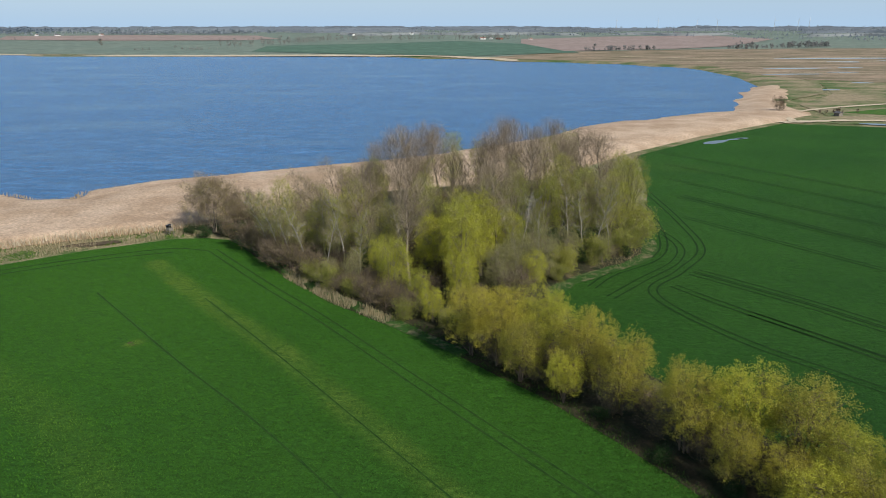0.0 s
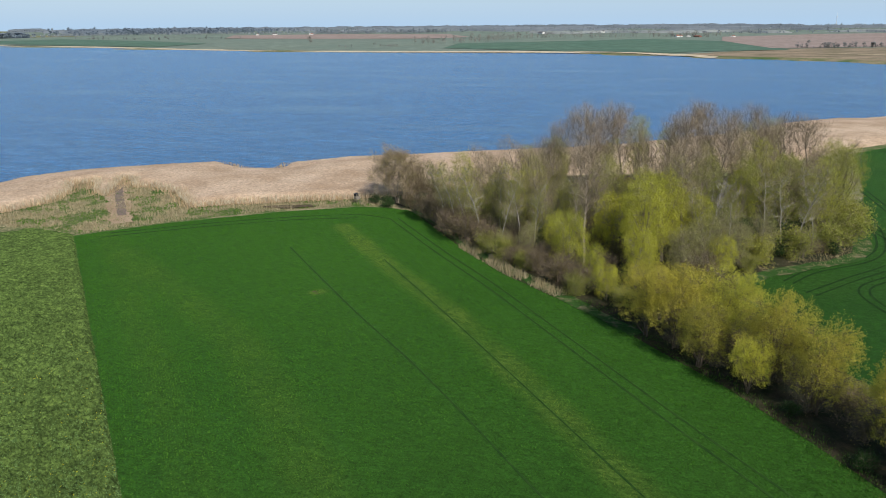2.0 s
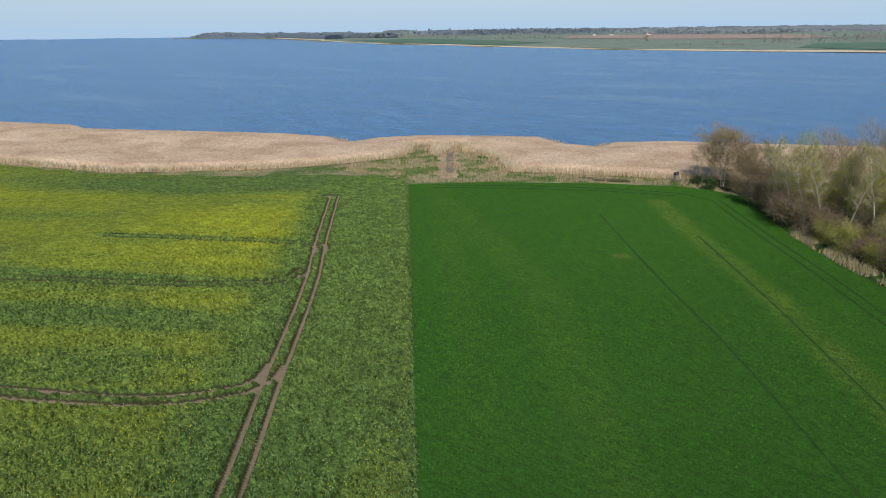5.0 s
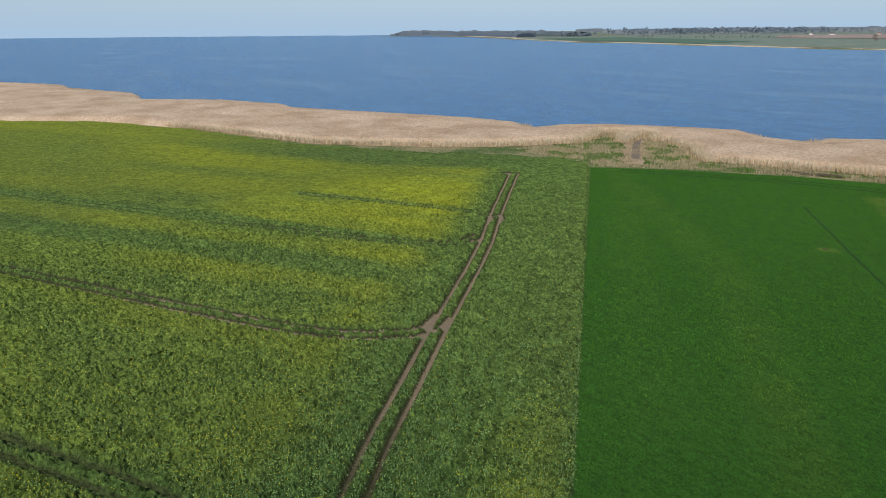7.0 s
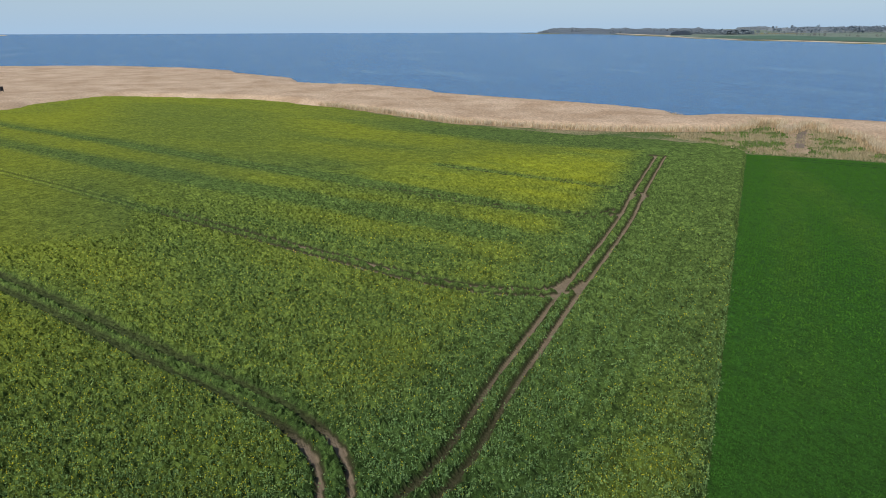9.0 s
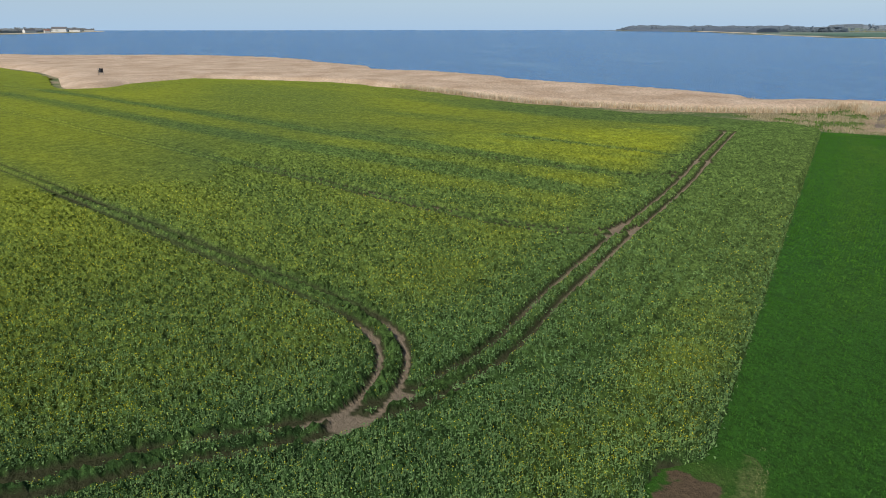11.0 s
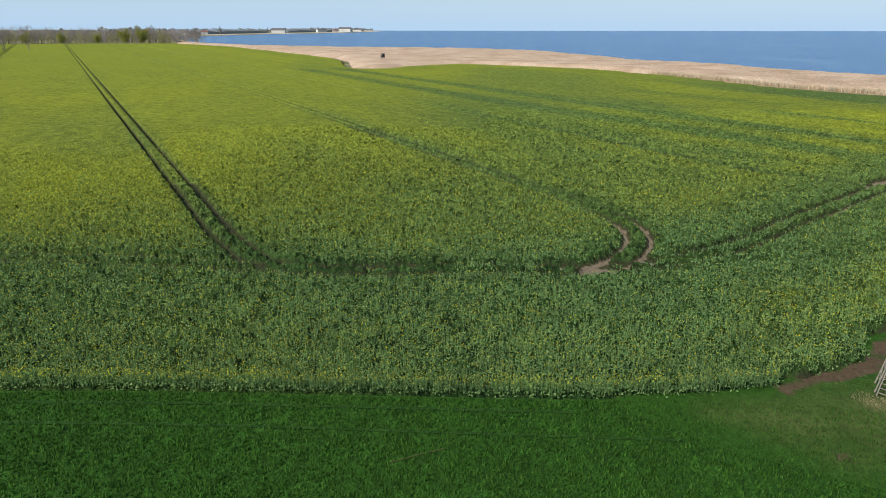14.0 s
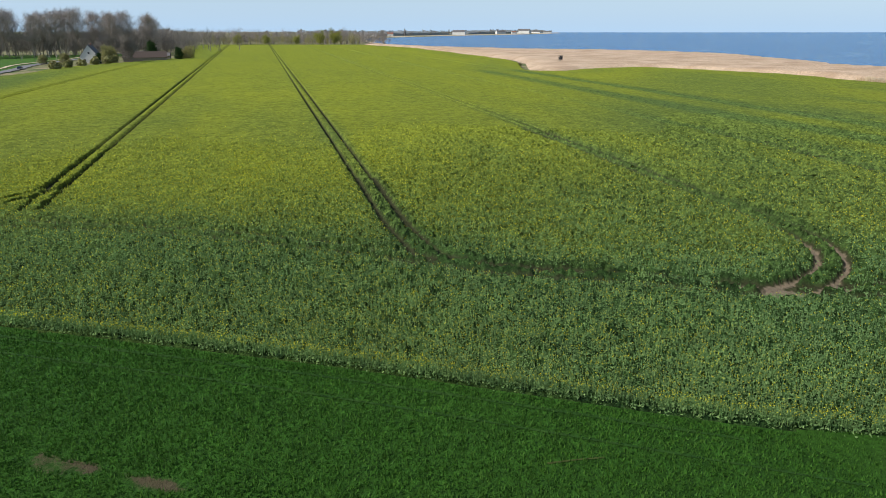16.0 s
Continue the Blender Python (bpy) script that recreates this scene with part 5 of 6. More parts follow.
brush = [(-53, 177, 1.1), (-49, 172, 1.25), (-45, 166.5, 1.2), (-41.5, 161, 1.3), (-37, 157.5, 1.3), (-32, 152.5, 1.1), (-27, 149, 0.9), (-22, 142, 0.9), (-17, 138, 1.0), (-12, 134, 1.1), (-8, 130, 1.0), (-15, 143, 1.0), (-3, 139, 0.9),
         (5, 119, 0.6), (10, 117, 0.7), (24, 100, 0.8), (31, 91, 0.85), (38, 85, 0.8), (46, 77, 0.9), (18, 109, 0.8), (12, 116, 0.8), (30, 157, 0.6), (43, 166, 0.6), (48, 172, 0.65), (53, 181, 0.7), (26, 152, 0.6),
         # row along the hedge axis, added to block low sun under the crowns
         (10, 109, 0.9), (15, 103, 0.85), (20.5, 98.5, 0.9), (26, 92, 0.9), (31.5, 86, 0.85), (36, 80, 0.9), (42, 75.5, 0.9), (47.5, 70, 0.9),
         (0, 150, 1.0), (8, 136, 0.8), (25, 166, 1.1), (16, 166, 1.2), (-10, 165, 1.3), (-24, 172, 1.2), (-34, 178, 1.2), (-46, 186, 1.2), (-56, 190, 1.3), (-40, 196, 1.1), (-60, 184, 0.9)]
plant(a_, brush + fill(12, 36, 1.0, 1.5, 4), 12, 0.25)
a_ = tree("thicket", 113, "low green bush of ivy and elder under the trees", "bush", M_TWIG_DARK, [M_TWIG_DARK, M_IVY], 1, 0.8, 0.018, 16, 0.45, 0.26, 0.0, "brush under the trees",
          height=3.4, radius=2.8, stems=5, limbs=30, twigs=6, upward=0.6, low=0.05)
plant(a_, [(-67, 184.5, 0.9), (-61, 185.5, 1.0), (-57, 187, 1.1), (-72, 187, 0.8), (-36, 176, 1.5), (-26, 178, 1.6), (-14, 171, 1.5), (-20, 160, 1.3), (28, 172, 1.6), (38, 174, 1.5), (20, 180, 1.6), (5, 168, 1.6), (-2, 128.5, 0.8), (3, 122.5, 0.9), (34, 163, 1.0), (47, 168, 0.8), (45, 169.5, 0.7), (30, 80, 0.6), (37, 73, 0.6), (46, 68, 0.8), (24, 91, 0.5)], 13, 0.25)
plant(tree("shrub", 114, "solitary leafless shrub by the marsh track", "bush", M_BARK, [M_TWIG_DARK, M_BUD], 7, 1.5, 0.05, 2, 0.5, 0.3, height=10, radius=5.0, stems=5, limbs=34, twigs=8, upward=0.9, low=0.1), [(229, 472, 1.0)], 14)
plant(tree("dead_birch", 115, "dead white-branched birch without leaves", "tree", M_BIRCH, [M_BIRCH, M_BUD], 2, 1.6, 0.035, 0, 0.5, 0.2, height=16, radius=3.6, limbs=18, twigs=6, upward=1.2, thick=0.013, low=0.35), [(20.5, 172, 1.05)], 20)
plant(tree("sallow", 116, "low green sallow bush at the field's edge", "bush", M_BARK, [M_TWIG, M_OLIVE], 3, 0.8, 0.02, 22, 0.5, 0.26, 0.0, WOODS, height=5.0, radius=3.0, stems=5, limbs=30, twigs=7, upward=0.7, low=0.08),
      [(-30.5, 149.5, 1.0), (-25.5, 144.5, 1.15), (-20, 140, 0.9), (-40, 163, 1.1), (-50, 175.5, 1.0), (-8, 128, 0.9), (1, 124, 0.8), (14, 137, 0.9), (27, 150, 0.8), (22, 105, 0.8), (42, 82, 0.8), (33, 95, 0.8), (51, 176, 1.6), (55, 184, 1.7), (46, 169, 1.4), (38, 162.5, 1.4), (55, 192, 1.5), (29, 156, 1.3)], 21)
# felled trunk
ob = thing("log", pose(8.5, 137.5, 0.5, 0, 14, 40), "pale fallen trunk lying at the wood's edge", "log")
part("stem", rod((0, 0, 0), (6.5, 0, 0), 0.20, 0.10, 9), M_BIRCH, ob)

# far land -----------------------------------------------------------------
NORTH = [(-2600, 2070), (-1844, 1735), (-1500, 1658), (-956, 1481), (-600, 1408), (-128, 1384), (70, 1290), (264, 1500), (560, 1700), (1500, 1810), (4300, 1900), (3600, 3100), (1500, 4500), (-600, 4700), (-2300, 4000), (-3300, 3200), (-3300, 2500)]
patch("pasture", NORTH, M_HAZED_PASTURE, "hazy green pastures beyond the bay", 0.4, 60, "field")
patch("far_field", [(-480, 1950), (-420, 1560), (-200, 1440), (60, 1330), (150, 1420), (290, 1500), (240, 2150), (60, 2500), (-150, 2250)], M_HAZED_GREEN, "blue-green wheat field across the bay", 1.2, 25, "field")
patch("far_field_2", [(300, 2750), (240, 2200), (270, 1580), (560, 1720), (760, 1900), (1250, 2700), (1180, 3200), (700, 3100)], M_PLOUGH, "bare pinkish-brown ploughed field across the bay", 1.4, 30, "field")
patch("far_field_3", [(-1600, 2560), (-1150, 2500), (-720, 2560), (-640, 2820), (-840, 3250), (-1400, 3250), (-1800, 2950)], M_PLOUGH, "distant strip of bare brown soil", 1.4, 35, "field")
patch("far_field_4", [(-2300, 2000), (-1700, 1720), (-1200, 1600), (-1250, 1900), (-1700, 2200), (-2200, 2350)], M_HAZED_GREEN, "distant green field on the far shore", 1.3, 35, "field")
patch("marsh", [(270, 1560), (560, 1690), (900, 1750), (1500, 1800), (1500, 700), (700, 640), (480, 700), (400, 760), (372, 830), (385, 1000), (275, 1160), (140, 1205), (80, 1290)], M_MARSH, "flat brown marsh with wet hollows", 0.5, 20, "marsh")
patch("wet_meadow", [(252, 452), (266, 520), (335, 600), (386, 720), (400, 790), (640, 790), (900, 640), (900, 250), (420, 310), (300, 395), (215, 424)], M_MEADOW, "wet meadow with green and bleached grass", 0.3, 12, "field")
patch("green_meadow", [(270, 470), (330, 500), (480, 560), (620, 560), (620, 420), (420, 410), (330, 428)], M_VERGE, "green wet meadow beside the marsh", 0.38, 8, "field")
for pts, w in (([(215, 424), (235, 468), (330, 520), (520, 580), (700, 600)], 5.0), ([(206, 420), (260, 428), (330, 412), (480, 360)], 7.0), ([(330, 1330), (500, 1250), (800, 1290)], 9.0), ([(300, 1180), (500, 1130), (900, 1180)], 7.0), ([(400, 900), (520, 860), (800, 930)], 6.0)):
    ribbon("marsh_track", pts, w, M_SAND, "pale track across the wet meadow", 0.62)
for cx, cy, rx, ry, turn in ((139, 348.5, 9, 3.2, 0.6), (152, 357.5, 7, 1.5, 0.5), (158, 361, 4, 1.6, 0.3), (262, 410, 12, 4, -0.3), (330, 452, 11, 5, -0.4), (350, 640, 14, 5, 0), (430, 720, 10, 6, 0), (455, 735, 20, 6, 0), (520, 560, 10, 3, 0),
                         (480, 960, 45, 9, 0.1), (560, 975, 16, 8, 0), (700, 1250, 140, 16, 0.05), (640, 1130, 28, 12, 0), (740, 1160, 30, 10, 0), (420, 845, 40, 6, 0.1), (500, 880, 20, 6, 0), (610, 700, 16, 6, 0)):
    n = 40
    k = np.arange(n) * 2 * np.pi / n
    q = 1 + 0.45 * (vnoise(np.cos(k) * 2 + cx, np.sin(k) * 2 + cy, 1.0, 77) - 0.5)
    ex, ey = np.cos(k) * rx * q, np.sin(k) * ry * q
    vx, vy = cx + ex * math.cos(turn) - ey * math.sin(turn), cy + ex * math.sin(turn) + ey * math.cos(turn)
    lift = 0.16 if cy < 400 else 0.36 if cy < 800 else 0.58
    v = np.column_stack([vx, vy, ground_height(vx, vy) + lift + 0.1 * (cx > 260) * (cy < 600)])
    v = np.concatenate([v, [[cx, cy, v[:, 2].mean()]]])
    f = np.stack([np.arange(n), (np.arange(n) + 1) % n, np.full(n, n)], 1)
    structure("puddle", mesh_of("puddle", v, f, M_PUDDLE), "shallow rain puddle reflecting the sky", "water")


def strip_of(name, pts, width, mat, label, lift):
    return ribbon(name, pts, width, mat, label, lift, "shore")


strip_of("far_shore", [(-3300, 2320), (-2700, 2150), (-2450, 2003), (-1844, 1722), (-1500, 1645), (-956, 1468), (-600, 1396), (-128, 1374), (60, 1280), (124, 1190)], 16, M_SAND, "pale reed and sand line on the far shore", 1.6)
patch("shore_reed", [(-128, 1366), (60, 1272), (126, 1182), (250, 1142), (353, 1002), (342, 822), (313, 702), (262, 610), (236, 566), (262, 540), (330, 605), (388, 725), (400, 860), (392, 1010), (285, 1175), (145, 1215), (80, 1310), (-100, 1392)], M_MEADOW, "reed bed round the end of the bay", 0.42, 8, "reed")
strip_of("west_beach", [(-900, -380), (-1240, -585), (-2000, -958), (-2300, -1018), (-3000, -968), (-3700, -838), (-4350, -748)], 18, M_SAND, "narrow pale beach towards the village", 1.2)


def far_bare(name, pts, count, height, wide, mat, label, seed, each=46, jitter=0.18):
    """A distant belt of leafless trees: stems and fans of slim branches."""
    r = np.random.default_rng(seed)
    p = np.array(curve_through(pts, 10))
    i = r.integers(0, len(p) - 1, count)
    x, y = p[i, 0] + r.normal(0, wide * 0.5, count), p[i, 1] + r.normal(0, wide * 0.5, count)
    h = height * (1 + jitter * r.normal(0, 1, count)).clip(0.5, 1.4)
    z = ground_height(x, y)
    stems = spikes(x, y, z - 0.5, r, h * 0.95, h * 0.035, 0.02)
    hh, xx, yy, zz = (np.repeat(q, each) for q in (h, x, y, z))
    n = len(hh)
    f = r.uniform(0.15, 0.75, n)
    a = r.uniform(0, 2 * np.pi, n)
    o = hh * 0.20 * r.uniform(0, 1, n)
    q = np.stack([xx + np.cos(a) * o, yy + np.sin(a) * o, zz + hh * f], 1)
    w = np.stack([np.cos(a) * 0.45, np.sin(a) * 0.45, np.full(n, 1.0)], 1) + r.normal(0, 0.25, (n, 3))
    w = unit(w) * (hh * r.uniform(0.12, 0.34, n))[:, None]
    s = unit(np.cross(w, r.normal(size=(n, 3)))) * (hh * 0.007 * r.uniform(0.6, 1.6, n))[:, None]
    v, g = merge(stems, (np.stack([q - s, q + s, q + w], 1).reshape(-1, 3), np.arange(n * 3).reshape(n, 3)))
    return tagged(new(name, mesh_of(name, v, g, mat)), label, "trees", kind="stuff")


def far_trees(name, pts, count, height, wide, mat, label, seed, chips_each=14, jitter=0.3, clump=(0.18, 0.36)):
    """A distant belt of trees: small crowns of many clumps on thin stems."""
    r = np.random.default_rng(seed)
    p = np.array(curve_through(pts, 20))
    i = r.integers(0, len(p) - 1, count)
    x = p[i, 0] + r.normal(0, wide * 0.5, count)
    y = p[i, 1] + r.normal(0, wide * 0.5, count)
    k = inside(x, y, WATER) < -6
    x, y = x[k], y[k]
    h = height * (1 + jitter * r.normal(0, 1, len(x))).clip(0.4, 1.6)
    z = ground_height(x, y)
    n = len(x) * chips_each
    hh, xx, yy, zz = (np.repeat(q, chips_each) for q in (h, x, y, z))
    a = r.normal(0, 1, (n, 3))
    a = unit(a) * r.uniform(0.3, 1, (n, 1)) ** 0.5
    c = np.stack([xx + a[:, 0] * hh * 0.27, yy + a[:, 1] * hh * 0.27, zz + hh * (0.58 + 0.38 * a[:, 2])], 1)
    one = chips(c[:, 0], c[:, 1], c[:, 2], r, hh * r.uniform(*clump, n), 0.8)
    two = spikes(x, y, z - 1, r, h * 0.9, h * 0.05, 0.03)
    v, f = merge(one, two)
    return tagged(new(name, mesh_of(name, v, f, mat)), label, "trees", kind="stuff")



def arc(radius, yaw0, yaw1, n=14, wave=120):
    """Points on a wavering arc round the bay; yaw counts from north to the west."""
    return [((radius + wave * math.sin(k * 2.3 + radius)) * -math.sin(radians(yaw0 + (yaw1 - yaw0) * k / (n - 1))), (radius + wave * math.sin(k * 2.3 + radius)) * math.cos(radians(yaw0 + (yaw1 - yaw0) * k / (n - 1)))) for k in range(n)]


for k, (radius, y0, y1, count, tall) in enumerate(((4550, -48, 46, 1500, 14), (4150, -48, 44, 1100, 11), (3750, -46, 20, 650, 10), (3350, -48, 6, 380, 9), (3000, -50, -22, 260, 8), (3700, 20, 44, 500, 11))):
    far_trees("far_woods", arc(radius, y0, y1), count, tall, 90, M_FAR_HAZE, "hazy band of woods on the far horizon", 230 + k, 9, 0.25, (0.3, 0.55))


def wood_ridge(name, pts, wide, height, mat, label, seed):
    """A closed far wood: an uneven canopy with a ragged top."""
    p = curve_through(pts, 7)
    n = len(p)
    rows = []
    for k, (o, h) in enumerate(((-0.5, 0.0), (-0.46, 0.62), (-0.25, 0.9), (0.0, 1.0), (0.3, 0.9), (0.5, 0.0))):
        q = np.array(beside(p, o * wide))
        lift = height * h * (0.55 + 0.9 * fractal(q[:, 0], q[:, 1], 38, seed + k, 4)) * smoothstep(0.30, 0.40, fractal(np.arange(n) * 7.0, np.zeros(n), 420, seed))
        rows.append(np.column_stack([q, ground_height(q[:, 0], q[:, 1]) + lift - 1.0]))
    v = np.concatenate(rows)
    f = np.concatenate([np.stack([np.arange(n - 1) + a * n, np.arange(n - 1) + 1 + a * n, np.arange(n - 1) + 1 + (a + 1) * n, np.arange(n - 1) + (a + 1) * n], 1) for a in range(5)])
    return tagged(new(name, mesh_of(name, v, f, mat)), label, "trees", kind="stuff")


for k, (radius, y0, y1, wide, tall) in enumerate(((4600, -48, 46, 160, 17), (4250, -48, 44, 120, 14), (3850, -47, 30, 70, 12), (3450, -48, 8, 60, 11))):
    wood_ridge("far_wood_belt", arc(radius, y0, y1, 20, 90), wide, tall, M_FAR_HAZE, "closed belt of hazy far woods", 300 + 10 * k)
wood_ridge("headland_wood", [(-3940, 2300), (-3700, 2350), (-3300, 2500), (-2900, 2590), (-2600, 2520)], 150, 27, M_HAZED_CONIFER, "closed pine wood on the headland", 350)
wood_ridge("headland_wood", [(-3960, 2250), (-3700, 2285), (-3350, 2390), (-3000, 2330), (-2700, 2260)], 110, 18, M_HAZED_CONIFER, "low pine wood along the headland shore", 352)
wood_ridge("far_wood_belt", arc(4050, 30, 42, 8, 50), 300, 21, M_HAZED_CONIFER, "closed wood on the far hill", 360)
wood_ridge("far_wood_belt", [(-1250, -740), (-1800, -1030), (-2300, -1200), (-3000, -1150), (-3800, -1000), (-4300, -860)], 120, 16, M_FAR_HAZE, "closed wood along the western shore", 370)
far_trees("far_woods", arc(4000, 30, 41, 8, 60), 900, 20, 260, M_HAZED_CONIFER, "dark wooded hill beyond the bay", 202, 7, 0.2, (0.4, 0.7))
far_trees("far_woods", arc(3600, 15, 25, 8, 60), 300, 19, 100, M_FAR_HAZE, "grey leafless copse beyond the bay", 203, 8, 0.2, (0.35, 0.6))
far_trees("headland_wood", [(-3930, 2290), (-3700, 2330), (-3300, 2480), (-2900, 2560), (-2600, 2480)], 1500, 18, 110, M_HAZED_CONIFER, "dark pines along the headland", 204, 7, 0.2, (0.4, 0.7))
far_trees("far_tree_row", [(-560, 1830), (-470, 2070), (-370, 2480), (0, 2700), (330, 2900)], 190, 19, 26, M_HAZED_WOOD, "row of leafless poplars between fields", 205, 40, 0.25, (0.08, 0.16))
far_trees("far_tree_row", [(-2100, 2350), (-1900, 2300), (-1500, 2500)], 60, 11, 50, M_HAZED_WOOD, "scattered trees on the far shore", 206, 16)
far_trees("far_bushes", [(330, 1600), (420, 1610), (510, 1650)], 44, 11, 12, M_HAZED_WOOD, "line of bushes on the marsh edge", 207, 18)
far_trees("far_bushes", [(690, 1690), (770, 1720), (880, 1790), (1000, 1850)], 120, 13, 16, M_HAZED_WOOD, "thick row of bushes beside the ploughed field", 208, 18)
far_trees("far_bushes", [(-700, 1610), (-664, 1600), (-600, 1640), (-520, 1680)], 26, 8, 20, M_HAZED_WOOD, "bushes on the far pasture", 209, 16)
far_trees("far_bushes", [(100, 2750), (190, 2760), (260, 2700)], 40, 11, 30, M_HAZED_WOOD, "garden trees round the farm", 210, 14)
far_trees("far_bushes", [(300, 3300), (900, 3500), (1800, 3000), (2600, 2600)], 260, 10, 130, M_HAZED_WOOD, "hedges and copses in the far plain", 211, 10)
far_trees("far_bushes", [(1500, 2400), (1900, 2100), (2300, 1700)], 240, 11, 120, M_HAZED_WOOD, "village trees in the far plain", 212, 10)
plant(tree("solitary_tree", 120, "solitary tree on the far pasture", "tree", M_BARK, [M_TWIG, M_HAZED_WOOD], 3, 3.0, 0.1, 6, 1.2, 1.0, height=26, radius=11, limbs=24, twigs=7, upward=0.7, low=0.3), [(-868, 1812, 0.85)], 15)
# west side
far_bare("west_woods", [(-985, -480), (-1010, -560), (-960, -650), (-900, -735)], 170, 21, 30, M_TWIG_GREY, "leafless wood behind the rape field", 220, 60)
far_trees("west_bushes", [(-968, -490), (-955, -560), (-930, -640), (-890, -725)], 110, 13, 16, M_SALLOW, "greening bushes at the end of the rape field", 227, 150, 0.3, (0.04, 0.08))
far_trees("west_woods", [(-1030, -560), (-1350, -760), (-2000, -1080), (-2500, -1230), (-3300, -1130), (-4200, -900)], 1500, 15, 120, M_HAZED_WOOD, "hazy wooded shore towards the village", 221, 14)
far_bare("west_woods", [(-560, -520), (-700, -640), (-860, -760)], 330, 20, 50, M_WEST, "leafless wood behind the houses", 222, 80)
far_bare("west_woods", [(-300, -600), (-390, -560), (-480, -490), (-570, -500)], 420, 20, 40, M_WEST, "undergrowth of the poplar wood", 223, 90)
far_trees("garden_hedge", [(-258, -311), (-290, -326), (-322, -338), (-340, -348)], 90, 3.8, 2.5, M_SALLOW, "grey-green garden hedge along the road", 224, 60)
far_trees("west_woods", [(-540, -500), (-640, -590), (-760, -670), (-870, -750)], 300, 19, 60, M_WEST, "brown leafless wood beyond the houses", 228, 150, 0.15, (0.03, 0.065))
far_trees("west_woods", [(-1010, -440), (-1030, -560), (-960, -680), (-900, -760)], 240, 20, 50, M_WEST, "brown leafless wood at the end of the rape field", 229, 150, 0.15, (0.03, 0.065))
far_bare("orchard", [(-270, -400), (-330, -425), (-400, -440)], 9, 9, 8, M_TWIG_GREY, "young leafless trees on the meadow", 226, 40)
a_ = tree("poplar", 121, "tall leafless poplar behind the houses", "tree", M_BARK, [M_TWIG_GREY, M_BUD], 16, 3.2, 0.045, 0, 0.9, 0.4, 0.0, "poplars behind the houses",
          height=31, radius=12.5, limbs=42, twigs=10, upward=1.2, low=0.3)
plant(a_, [(-322, -532, 1.0), (-340, -520, 0.95), (-352, -505, 1.02), (-366, -500, 0.98), (-382, -488, 1.0), (-396, -480, 0.92), (-412, -470, 1.0), (-425, -462, 1.05), (-440, -450, 0.98), (-456, -442, 1.0), (-470, -430, 0.95), (-345, -540, 1.05), (-375, -520, 1.0), (-404, -505, 1.0), (-432, -485, 1.03), (-462, -465, 0.95), (-330, -545, 1.0), (-358, -530, 1.0), (-390, -512, 1.05), (-418, -495, 0.97), (-448, -474, 1.0), (-480, -440, 0.9), (-310, -545, 1.0)], 16)
plant(leafy_tree("garden_tree", 122, "garden tree in brown-red bud", M_BARK, M_WEST, 15, 4.6, 18, 46, 10, 0.45, 1, 0.16, 1.3), [(-345, -343, 1.05), (-352, -372, 0.8)], 17)
plant(leafy_tree("garden_bush", 125, "tall grey-green garden bush beside the farmhouse", M_BARK, M_SALLOW, 8.5, 5.0, 16, 46, 10, 0.45, 4, 0.06, category="bush"), [(-333, -347, 1.15), (-341, -352, 0.9), (-407, -345, 1.0), (-402, -349, 0.8), (-317, -366, 0.7), (-312, -378, 0.6)], 22)
a_ = tree("spruce", 123, "dark evergreen spruce in the garden", "tree", M_BARK, [M_TWIG_DARK, M_IVY], 1, 1.0, 0.04, 20, 0.7, 0.6, 0.4, height=11, radius=3.0, limbs=34, twigs=8, upward=0.1, low=0.08)
plant(a_, [(-378, -353, 1.25), (-331, -353, 0.62), (-391, -341, 0.85)], 18)
a_ = tree("willow", 124, "greening willow at the end of the rape field", "tree", M_BARK, [M_TWIG, M_OLIVE], 2, 2.0, 0.05, 14, 1.2, 0.9, 0.6, height=21, radius=9, stems=4, limbs=40, twigs=8, upward=0.7, low=0.1)
plant(a_, [(-955, -512, 1.1), (-940, -530, 1.0), (-925, -560, 0.7), (-905, -600, 0.75), (-890, -640, 0.8)], 19)


